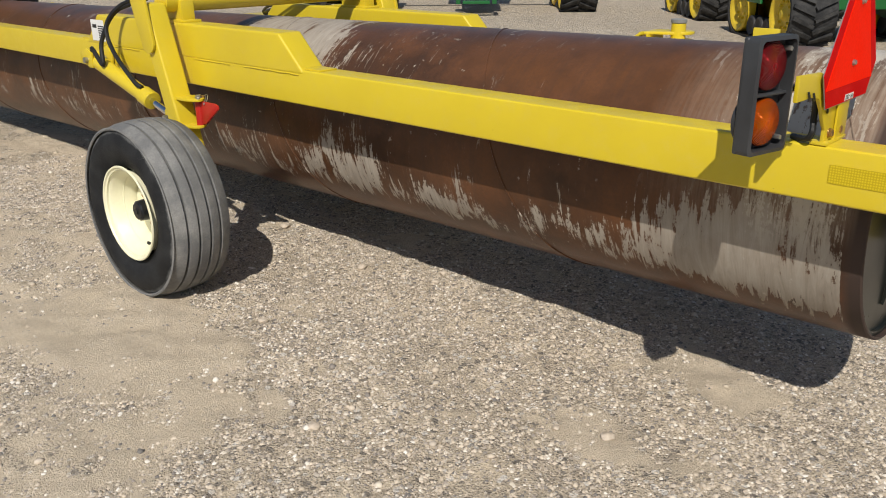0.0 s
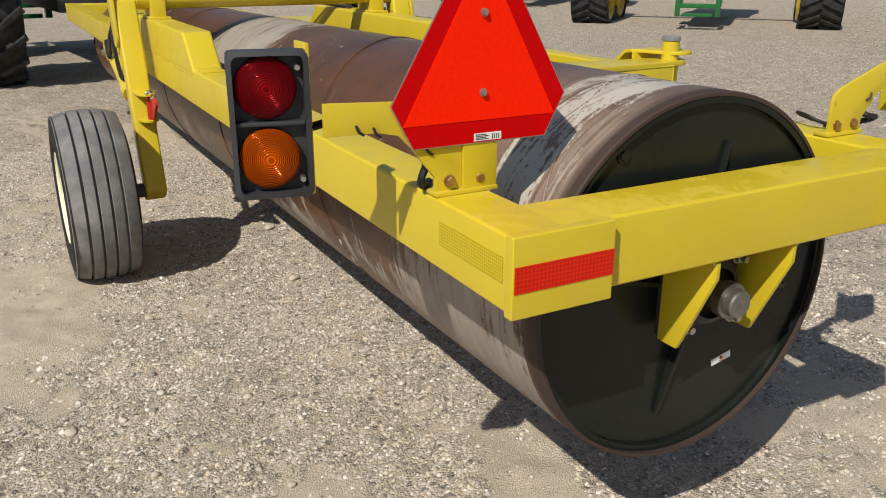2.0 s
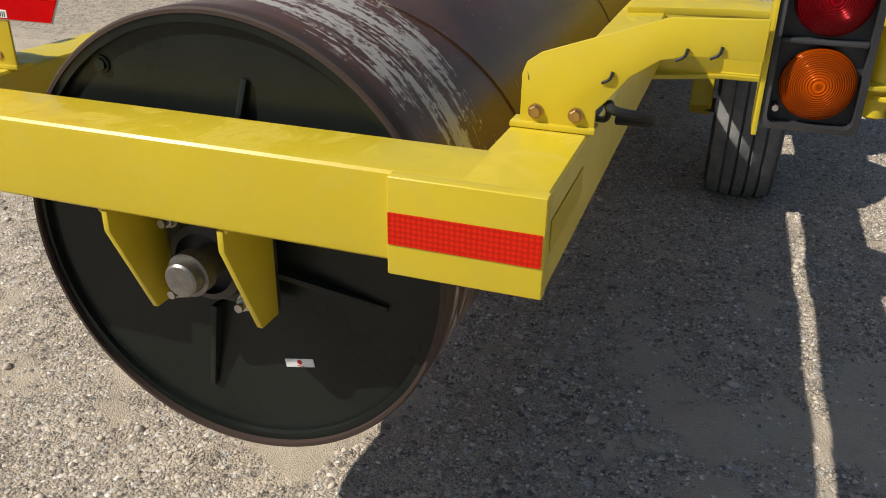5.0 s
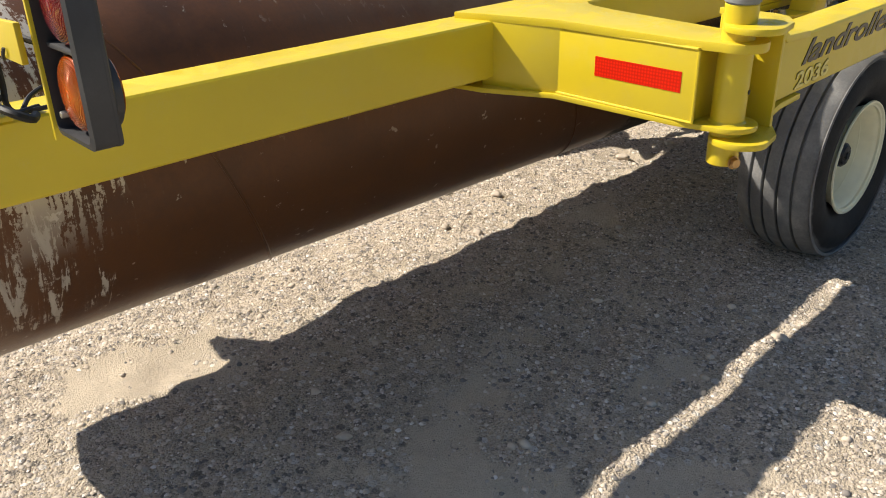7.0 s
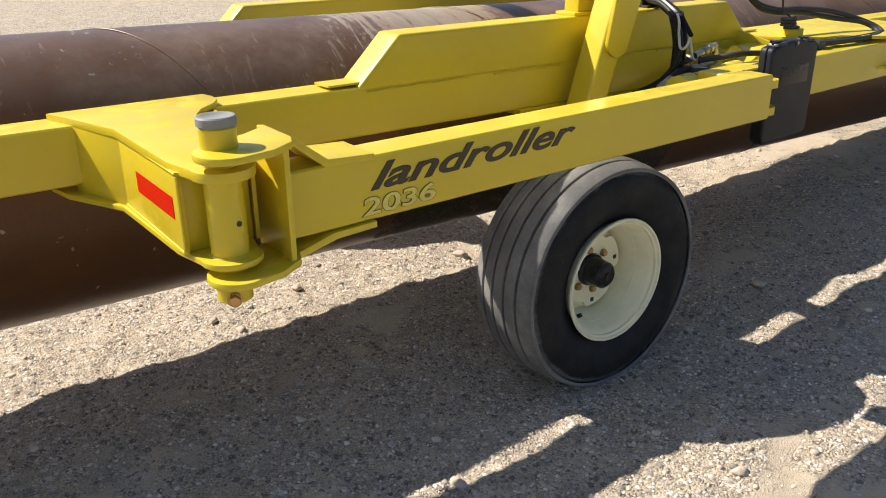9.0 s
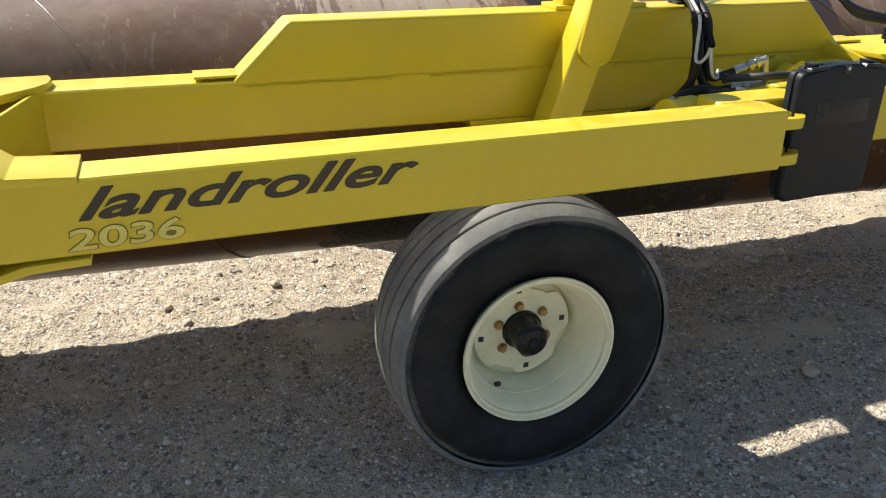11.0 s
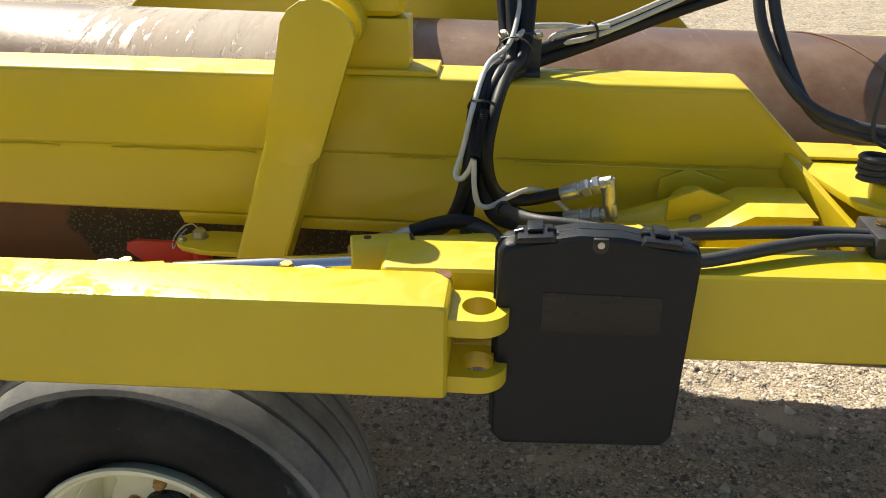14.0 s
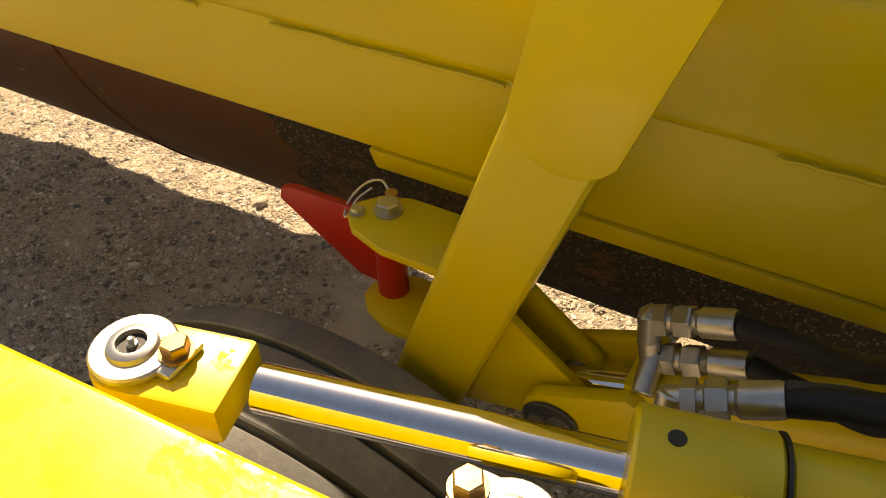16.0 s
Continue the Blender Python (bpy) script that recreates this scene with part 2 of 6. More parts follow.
def make_ground():
    m, nt, b = graph("gravel_ground")
    v = tex_coord(nt)
    broad, mid = noise_tex(nt, v, 0.7, 6, 0.6), noise_tex(nt, v, 3.2, 7, 0.65)
    fine, tiny = noise_tex(nt, v, 40.0, 6, 0.75), noise_tex(nt, v, 120.0, 5, 0.85)
    vo = nt.nodes.new("ShaderNodeTexVoronoi")
    vo.inputs["Scale"].default_value = 105.0
    vo.inputs["Randomness"].default_value = 1.0
    nt.links.new(v, vo.inputs["Vector"])
    vo2 = nt.nodes.new("ShaderNodeTexVoronoi")
    vo2.inputs["Scale"].default_value = 260.0
    nt.links.new(v, vo2.inputs["Vector"])
    at = nt.nodes.new("ShaderNodeAttribute")
    at.attribute_name = "sand"
    ragged = noise_tex(nt, v, 11.0, 9, 0.8, 0.5)
    sandy = steps(nt, calc(nt, 'MULTIPLY', calc(nt, 'ADD', calc(nt, 'MULTIPLY', at.outputs["Fac"], 0.5), calc(nt, 'MULTIPLY', ragged, 0.5)), 1.0), 0.42, 0.55)
    ramp = nt.nodes.new("ShaderNodeValToRGB")
    e = ramp.color_ramp.elements
    e[0].position, e[0].color = 0.0, (0.15, 0.135, 0.12, 1)
    e[1].position, e[1].color = 1.0, (0.80, 0.73, 0.63, 1)
    for p, col in ((0.25, (0.45, 0.38, 0.295, 1)), (0.6, (0.54, 0.465, 0.375, 1)), (0.85, (0.44, 0.40, 0.35, 1))):
        k = e.new(p)
        k.color = col
    hue = nt.nodes.new("ShaderNodeSeparateColor")
    nt.links.new(vo.outputs["Color"], hue.inputs[0])
    nt.links.new(hue.outputs[0], ramp.inputs[0])
    sand = mixed(nt, fine, (0.68, 0.57, 0.42), (0.56, 0.465, 0.345))
    stones = mixed(nt, steps(nt, vo.outputs["Distance"], 0.25, 0.55), ramp.outputs[0], sand)
    c = mixed(nt, calc(nt, 'MULTIPLY', sandy, 0.92), stones, sand)
    c = mixed(nt, calc(nt, 'MULTIPLY', steps(nt, tiny, 0.37, 0.52, 0.85, 0.0), steps(nt, sandy, 0.0, 1.0, 1.0, 0.2)), c, (0.09, 0.075, 0.062))
    c = mixed(nt, steps(nt, mid, 0.35, 0.7, 0.0, 0.25), c, (0.54, 0.45, 0.345))
    clump = noise_tex(nt, v, 17.0, 9, 0.82)
    c = mixed(nt, calc(nt, 'MULTIPLY', steps(nt, clump, 0.54, 0.40, 0.0, 0.45), steps(nt, sandy, 0.0, 1.0, 1.0, 0.3)), c, (0.16, 0.14, 0.12))
    drift = calc(nt, 'MULTIPLY', steps(nt, noise_tex(nt, v, 5.5, 9, 0.75, 0.6), 0.44, 0.60), steps(nt, fine, 0.40, 0.56, 0.25, 0.85))
    c = mixed(nt, drift, c, sand)
    # single larger stones showing from afar
    vo3 = nt.nodes.new("ShaderNodeTexVoronoi")
    vo3.inputs["Scale"].default_value = 30.0
    nt.links.new(v, vo3.inputs["Vector"])
    pick = nt.nodes.new("ShaderNodeSeparateColor")
    nt.links.new(vo3.outputs["Color"], pick.inputs[0])
    dot = calc(nt, 'MULTIPLY', steps(nt, vo3.outputs["Distance"], 0.42, 0.34), steps(nt, sandy, 0.0, 1.0, 1.0, 0.1))
    c = mixed(nt, calc(nt, 'MULTIPLY', dot, steps(nt, pick.outputs[0], 0.78, 0.80, 0.0, 0.75)), c, (0.70, 0.66, 0.60))
    c = mixed(nt, calc(nt, 'MULTIPLY', dot, steps(nt, pick.outputs[0], 0.30, 0.28, 0.0, 0.7)), c, (0.13, 0.12, 0.11))
    nt.links.new(c, b.inputs["Base Color"])
    b.inputs["Roughness"].default_value = 0.95
    b.inputs["Specular IOR Level"].default_value = 0.15
    hs = calc(nt, 'SUBTRACT', 0.6, vo.outputs["Distance"])
    hs = calc(nt, 'MULTIPLY', hs, calc(nt, 'SUBTRACT', 1.0, calc(nt, 'MULTIPLY', sandy, 0.75)))
    h = calc(nt, 'ADD', calc(nt, 'MULTIPLY', hs, 0.7), calc(nt, 'MULTIPLY', tiny, 0.25))
    h = calc(nt, 'ADD', h, calc(nt, 'MULTIPLY', calc(nt, 'SUBTRACT', 0.6, vo2.outputs["Distance"]), 0.3))
    bumped(nt, b, h, 1.0, 0.015)
    return m


def make_pebbles():
    m, nt, b = graph("pebble_stone")
    g = nt.nodes.new("ShaderNodeNewGeometry")
    ramp = nt.nodes.new("ShaderNodeValToRGB")
    e = ramp.color_ramp.elements
    e[0].position, e[0].color = 0.0, (0.13, 0.125, 0.12, 1)
    e[1].position, e[1].color = 1.0, (0.92, 0.87, 0.79, 1)
    for p, col in ((0.14, (0.24, 0.215, 0.19, 1)), (0.3, (0.55, 0.46, 0.355, 1)), (0.58, (0.71, 0.60, 0.47, 1)), (0.74, (0.36, 0.315, 0.27, 1)), (0.88, (0.70, 0.61, 0.485, 1))):
        k = e.new(p)
        k.color = col
    nt.links.new(g.outputs["Random Per Island"], ramp.inputs[0])
    v = tex_coord(nt)
    n = noise_tex(nt, v, 140.0, 4, 0.7)
    nt.links.new(mixed(nt, steps(nt, n, 0.35, 0.7, 0.0, 0.35), ramp.outputs[0], (0.40, 0.33, 0.25)), b.inputs["Base Color"])
    b.inputs["Roughness"].default_value = 0.85
    bumped(nt, b, n, 0.3, 0.002)
    return m


def make_rubber(name, col, dust, worn_from=None):
    m, nt, b = graph(name)
    v = tex_coord(nt)
    big, fine = noise_tex(nt, v, 7.0, 6, 0.65), noise_tex(nt, v, 130.0, 4, 0.7)
    c = mixed(nt, steps(nt, big, 0.42, 0.68), col, dust)
    c = mixed(nt, steps(nt, fine, 0.4, 0.75, 0.0, 0.4), c, tuple(x * 0.6 for x in col))
    if worn_from:
        # the outer wall is scuffed grey towards the tread
        flat = nt.nodes.new("ShaderNodeVectorMath")
        flat.operation = 'MULTIPLY'
        flat.inputs[1].default_value = (1, 0, 1)
        nt.links.new(v, flat.inputs[0])
        ln = nt.nodes.new("ShaderNodeVectorMath")
        ln.operation = 'LENGTH'
        nt.links.new(flat.outputs[0], ln.inputs[0])
        edge = calc(nt, 'ADD', ln.outputs["Value"], calc(nt, 'MULTIPLY', noise_tex(nt, v, 7.0, 7, 0.7, 0.4), 0.055))
        c = mixed(nt, steps(nt, edge, worn_from + 0.042, worn_from + 0.058, 0.0, 0.85), c, (0.20, 0.20, 0.195))
    scuff = steps(nt, noise_tex(nt, v, 19.0, 7, 0.75, 0.8), 0.66, 0.72, 0.0, 0.4)
    c = mixed(nt, scuff, c, (0.22, 0.21, 0.20))
    nt.links.new(c, b.inputs["Base Color"])
    b.inputs["Roughness"].default_value = 0.68
    b.inputs["Specular IOR Level"].default_value = 0.25
    bumped(nt, b, fine, 0.35, 0.002)
    return m


def make_reflector(name, col, col2, cells):
    m, nt, b = graph(name)
    v = tex_coord(nt)
    vo = nt.nodes.new("ShaderNodeTexVoronoi")
    vo.inputs["Scale"].default_value = cells
    vo.inputs["Randomness"].default_value = 0.12
    nt.links.new(v, vo.inputs["Vector"])
    nt.links.new(mixed(nt, steps(nt, vo.outputs["Distance"], 0.25, 0.5), col, col2), b.inputs["Base Color"])
    b.inputs["Roughness"].default_value = 0.35
    b.inputs["Specular IOR Level"].default_value = 0.2
    bumped(nt, b, vo.outputs["Distance"], 0.25, 0.001)
    return m


def make_lens(name, col):
    m, nt, b = graph(name)
    tc = nt.nodes.new("ShaderNodeTexCoord")
    ln = nt.nodes.new("ShaderNodeVectorMath")
    ln.operation = 'LENGTH'
    nt.links.new(tc.outputs["Object"], ln.inputs[0])
    w = nt.nodes.new("ShaderNodeMath")
    w.operation = 'SINE'
    s = nt.nodes.new("ShaderNodeMath")
    s.operation = 'MULTIPLY'
    s.inputs[1].default_value = 2300.0
    nt.links.new(ln.outputs["Value"], s.inputs[0])
    nt.links.new(s.outputs[0], w.inputs[0])
    # bulb glare painted in: the base colour brightens towards the middle
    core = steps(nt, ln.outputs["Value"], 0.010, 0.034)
    glare_tone = mixed(nt, core, tuple(min(1, c * 2.4) for c in col), col)
    # the moulded rings are darkened in the base colour too
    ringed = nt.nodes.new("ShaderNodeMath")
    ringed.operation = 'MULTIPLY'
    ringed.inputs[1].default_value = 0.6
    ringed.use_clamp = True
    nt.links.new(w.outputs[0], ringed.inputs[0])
    nt.links.new(mixed(nt, ringed.outputs[0], glare_tone, tuple(c * 0.3 for c in col)), b.inputs["Base Color"])
    b.inputs["Roughness"].default_value = 0.12
    b.inputs["Coat Weight"].default_value = 0.08
    b.inputs["Coat Roughness"].default_value = 0.04
    b.inputs["Specular IOR Level"].default_value = 1.0
    b.inputs["Specular Tint"].default_value = (*[min(1.0, c / max(col) + 0.03) for c in col], 1.0)
    b.inputs["Transmission Weight"].default_value = 0.2
    bumped(nt, b, w.outputs[0], 0.8, 0.0008)
    return m


YELLOW = make_yellow()
DRUM = make_drum()
GROUND = make_ground()
PEBBLE = make_pebbles()
TYRE = make_rubber("tyre_rubber", (0.012, 0.0125, 0.0135), (0.028, 0.029, 0.030), 0.350)
TREAD = make_rubber("worn_tread_rubber", (0.15, 0.15, 0.148), (0.27, 0.265, 0.25))
HOSE = plain("black_hose_rubber", (0.012, 0.012, 0.013), (0.018, 0.018, 0.018), 0.5, fine=300, spec=0.3)
GREY_HOSE = plain("grey_wrapped_hose", (0.026, 0.026, 0.028), (0.045, 0.045, 0.046), 0.6, fine=180, bump=0.5)
WHITE_HOSE = plain("off_white_cable", (0.62, 0.60, 0.55), (0.5, 0.48, 0.43), 0.5)
RIM = plain("cream_rim_paint", (0.87, 0.84, 0.60), (0.84, 0.80, 0.55), 0.38, fine=20, bump=0.05)
DISC = plain("dark_green_black_plate", (0.0105, 0.0130, 0.0110), (0.017, 0.020, 0.017), 0.30, fine=90, scale=3.0, spec=0.25)
STEEL = plain("zinc_steel", (0.55, 0.54, 0.50), (0.42, 0.41, 0.38), 0.35, 0.9)
DULL = plain("dull_grey_steel", (0.30, 0.285, 0.26), (0.21, 0.195, 0.18), 0.4, 0.8, scale=30)
BRASS = plain("gold_zinc_bolt", (0.55, 0.36, 0.16), (0.4, 0.24, 0.10), 0.35, 0.9)
CHROME = plain("chrome_rod", (0.80, 0.80, 0.82), (0.78, 0.78, 0.8), 0.06, 1.0, bump=0.0)
BLACK = plain("black_textured_plastic", (0.010, 0.0125, 0.016), (0.014, 0.0165, 0.020), 0.42, fine=420, bump=0.5, bdist=0.0012, spec=0.25)
PANEL = plain("smooth_black_plastic", (0.015, 0.016, 0.018), None, 0.28, fine=60, bump=0.02, spec=0.3)
PLASTIC = plain("grey_black_lamp_housing", (0.045, 0.047, 0.050), (0.03, 0.03, 0.032), 0.5, fine=300, bump=0.2)
GREYCAP = plain("grey_cap", (0.27, 0.275, 0.265), (0.20, 0.20, 0.19), 0.6, spec=0.25)
RUST = plain("red_brown_primer", (0.20, 0.075, 0.032), (0.12, 0.05, 0.025), 0.7, scale=60.0)
RED = plain("red_paint", (0.50, 0.022, 0.014), (0.42, 0.018, 0.012), 0.4)
SMV_ORANGE = plain("fluorescent_orange_film", (1.0, 0.018, 0.002), (1.0, 0.018, 0.002), 0.6, bump=0.01, spec=0.04)
SMV_RED = plain("dark_red_film", (0.60, 0.002, 0.003), (0.55, 0.002, 0.003), 0.5, bump=0.02, spec=0.04)
TAPE_RED = make_reflector("red_reflective_tape", (0.72, 0.020, 0.003), (0.52, 0.011, 0.003), 120.0)
TAPE_YEL = make_reflector("yellow_reflective_tape", (0.62, 0.47, 0.02), (0.46, 0.34, 0.01), 150.0)
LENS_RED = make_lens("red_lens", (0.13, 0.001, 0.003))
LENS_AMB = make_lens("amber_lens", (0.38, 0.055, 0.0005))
WHITE = plain("white_label", (0.80, 0.80, 0.78), (0.74, 0.74, 0.72), 0.45, bump=0.02)
INK = plain("black_print", (0.02, 0.02, 0.02), None, 0.5, bump=0.02)
DECAL = plain("dark_brown_decal", (0.030, 0.022, 0.012), None, 0.35, bump=0.02)
OUTLINE = plain("pale_yellow_decal", (0.78, 0.66, 0.15), None, 0.35, bump=0.02)
OLIVE = plain("olive_decal", (0.20, 0.15, 0.02), None, 0.35, bump=0.02)
GREEN = plain("green_tractor_paint", (0.010, 0.13, 0.030), (0.012, 0.11, 0.028), 0.35)
T_YELLOW = plain("tractor_yellow_paint", (0.70, 0.50, 0.03), (0.6, 0.42, 0.03), 0.4)
DARKIRON = plain("dark_iron", (0.03, 0.03, 0.032), (0.045, 0.042, 0.04), 0.55)
GALV = plain("galvanised_wire", (0.42, 0.42, 0.42), None, 0.45, 0.6)


# ---- mesh helpers ----
ORG = {}
PLAN = []  # the placing of the group of pieces being built, if it has one of its own


def thing(name, loc, label, category, group="", kind=""):
    ob = new(name)
    ob.location = loc
    ob.empty_display_size = 0.1
    ORG[ob] = Vector(loc)
    return tagged(ob, label, category, group, kind)


def part(name, bm, mat, parent=None, label="", angle=35):
    """Links a bmesh, built in world places, as one mesh object whose origin is its middle."""
    if PLAN:
        bmesh.ops.transform(bm, matrix=PLAN[-1], verts=bm.verts)
    bmesh.ops.recalc_face_normals(bm, faces=bm.faces)
    co = [v.co for v in bm.verts]
    lo = Vector([min(c[i] for c in co) for i in range(3)])
    hi = Vector([max(c[i] for c in co) for i in range(3)])
    mid = (lo + hi) / 2
    bmesh.ops.translate(bm, verts=bm.verts, vec=-mid)
    me = bpy.data.meshes.new(name)
    bm.to_mesh(me)
    bm.free()
    me.materials.append(mat)
    me.polygons.foreach_set("use_smooth", [True] * len(me.polygons))
    me.set_sharp_from_angle(angle=radians(angle))
    ob = new(name, me)
    ORG[ob] = mid
    if parent:
        ob.parent = parent
        ob.location = mid - ORG[parent]
    else:
        ob.location = mid
    if label:
        ob["label"] = label
    return ob


def merge(bm, tmp, m=None):
    if m is not None:
        bmesh.ops.transform(tmp, matrix=m, verts=tmp.verts)
    me = bpy.data.meshes.new("tmp")
    tmp.to_mesh(me)
    tmp.free()
    bm.from_mesh(me)
    bpy.data.meshes.remove(me)
    return bm


def bevelled(bm, r, seg=2, angle=30):
    if r > 0:
        edges = [e for e in bm.edges if len(e.link_faces) == 2 and e.calc_face_angle(0) > radians(angle)]
        bmesh.ops.bevel(bm, geom=edges, offset=r, segments=seg, profile=0.6, affect='EDGES', clamp_overlap=True)


def box(bm, x0, x1, y0, y1, z0, z1, r=0.004, seg=2, m=None):
    t = bmesh.new()
    bmesh.ops.create_cube(t, size=1.0)
    bmesh.ops.scale(t, vec=(abs(x1 - x0), abs(y1 - y0), abs(z1 - z0)), verts=t.verts)
    bmesh.ops.translate(t, vec=((x0 + x1) / 2, (y0 + y1) / 2, (z0 + z1) / 2), verts=t.verts)
    bevelled(t, r, seg)
    return merge(bm, t, m)


def prism(bm, pts, axis, a0, a1, r=0.003, seg=2, m=None):
    """A flat outline in the other two axes (in x, y, z order), pulled from a0 to a1 along the axis."""
    t = bmesh.new()
    def at3(p, a):
        q = list(p)
        q.insert("xyz".index(axis), a)
        return q
    lo = [t.verts.new(at3(p, a0)) for p in pts]
    hi = [t.verts.new(at3(p, a1)) for p in pts]
    t.faces.new(lo)
    t.faces.new(hi[::-1])
    for i in range(len(pts)):
        j = (i + 1) % len(pts)
        t.faces.new((lo[i], hi[i], hi[j], lo[j]))
    bmesh.ops.recalc_face_normals(t, faces=t.faces)
    bevelled(t, r, seg)
    return merge(bm, t, m)


def turn_to(d):
    return Vector((0, 0, 1)).rotation_difference(Vector(d).normalized()).to_matrix().to_4x4()


def lathe(bm, profile, origin, way, seg=32, close=False):
    """profile: rows of (along, radius), turned round the way from origin."""
    t = bmesh.new()
    rings = []
    for a, r in profile:
        if r < 1e-6:
            rings.append([t.verts.new((0, 0, a))])
        else:
            rings.append([t.verts.new((r * math.cos(2 * math.pi * k / seg), r * math.sin(2 * math.pi * k / seg), a)) for k in range(seg)])
    pairs = list(zip(rings, rings[1:]))
    if close:
        pairs.append((rings[-1], rings[0]))
    for p, q in pairs:
        for k in range(seg):
            n = (k + 1) % seg
            if len(p) == 1 and len(q) == 1:
                continue
            if len(p) == 1:
                t.faces.new((p[0], q[k], q[n]))
            elif len(q) == 1:
                t.faces.new((p[k], p[n], q[0]))
            else:
                t.faces.new((p[k], p[n], q[n], q[k]))
    bmesh.ops.recalc_face_normals(t, faces=t.faces)
    return merge(bm, t, Matrix.Translation(origin) @ turn_to(way))


def rod(bm, p, q, r, r2=None, seg=20, ch=0.0):
    p, q = Vector(p), Vector(q)
    length, r2 = (q - p).length, r if r2 is None else r2
    if ch:
        prof = [(0, 0), (0, r - ch), (ch, r), (length - ch, r2), (length, r2 - ch), (length, 0)]
    else:
        prof = [(0, 0), (0, r), (length, r2), (length, 0)]
    return lathe(bm, prof, p, q - p, seg)


def ring(bm, p, way, r_out, r_in, thick, seg=24):
    return lathe(bm, [(0, r_in), (0, r_out), (thick, r_out), (thick, r_in)], p, way, seg, True)


def smooth_path(pts, n=8):
    pts = [Vector(p) for p in pts]
    ext = [2 * pts[0] - pts[1], *pts, 2 * pts[-1] - pts[-2]]
    out = []
    for i in range(1, len(ext) - 2):
        a, b, c, d = ext[i - 1:i + 3]
        for k in range(n):
            s = k / n
            out.append(0.5 * ((2 * b) + (c - a) * s + (2 * a - 5 * b + 4 * c - d) * s * s + (3 * b - a - 3 * c + d) * s ** 3))
    return out + [pts[-1]]


def sweep(bm, pts, r, seg=10, n=8, smooth=True):
    """A round hose or bar along a path."""
    path = smooth_path(pts, n) if smooth else [Vector(p) for p in pts]
    t = bmesh.new()
    up, rings = None, []
    for i, p in enumerate(path):
        d = (path[min(i + 1, len(path) - 1)] - path[max(i - 1, 0)]).normalized()
        if up is None:
            up = d.orthogonal().normalized()
        up = (up - d * up.dot(d)).normalized()
        side = d.cross(up)
        rings.append([t.verts.new(p + r * (math.cos(2 * math.pi * k / seg) * up + math.sin(2 * math.pi * k / seg) * side)) for k in range(seg)])
    for a, b in zip(rings, rings[1:]):
        for k in range(seg):
            t.faces.new((a[k], a[(k + 1) % seg], b[(k + 1) % seg], b[k]))
    t.faces.new(rings[0])
    t.faces.new(rings[-1])
    bmesh.ops.recalc_face_normals(t, faces=t.faces)
    return merge(bm, t)


def hexbolt(bm, p, way, af=0.012, h=0.009, washer=True):
    """A hex head with a washer under it, standing on p."""
    p, way = Vector(p), Vector(way).normalized()
    if washer:
        rod(bm, p, p + way * 0.003, af * 1.25, seg=18)
    t = bmesh.new()
    prof = [(0.002, 0), (0.002, af), (h, af), (h + 0.0015, af * 0.86), (h + 0.0015, 0)]
    lathe(t, prof, (0, 0, 0), (0, 0, 1), 6)
    return merge(bm, t, Matrix.Translation(p) @ turn_to(way))


def lettering(text, size, mat, name, parent, m, shear=0.0, bold=0.0, depth=0.0015, outline=0.0):
    cu = bpy.data.curves.new(name, 'FONT')
    cu.body, cu.size, cu.shear, cu.extrude, cu.offset = text, size, shear, depth, bold
    if outline:
        cu.fill_mode, cu.bevel_depth, cu.extrude = 'NONE', outline, 0.0
    tmp = bpy.data.objects.new(name, cu)
    scene.collection.objects.link(tmp)
    me = bpy.data.meshes.new_from_object(tmp.evaluated_get(bpy.context.evaluated_depsgraph_get()))
    bpy.data.objects.remove(tmp)
    bm = bmesh.new()
    bm.from_mesh(me)
    bpy.data.meshes.remove(me)
    bmesh.ops.transform(bm, matrix=m, verts=bm.verts)
    return part(name, bm, mat, parent)


# ---- ground ----
def lattice(nx, ny, seed):
    return np.random.RandomState(seed).rand(nx, ny)


def value_noise(x, y, scale, seed):
    g = lattice(256, 256, seed)
    u, v = x * scale + 500.0, y * scale + 500.0
    i, j = np.floor(u).astype(int), np.floor(v).astype(int)
    fu, fv = u - i, v - j
    fu, fv = fu * fu * (3 - 2 * fu), fv * fv * (3 - 2 * fv)
    i, j = i % 255, j % 255
    return (g[i, j] * (1 - fu) * (1 - fv) + g[i + 1, j] * fu * (1 - fv) + g[i, j + 1] * (1 - fu) * fv + g[i + 1, j + 1] * fu * fv) - 0.5


def ground_height(x, y):
    near = np.clip((14.0 - np.hypot(x + 3.0, y)) / 6.0, 0.0, 1.0)
    h = 0.018 * value_noise(x, y, 1.3, 1) + 0.019 * value_noise(x, y, 4.0, 2) + 0.018 * value_noise(x, y, 11.0, 3) + 0.012 * value_noise(x, y, 26.0, 4)
    rise = -0.013 * np.clip(x, -9.0, 3.0) - 0.014 * np.clip(y, -4.0, 4.0)
    return h * near - 0.004 + rise


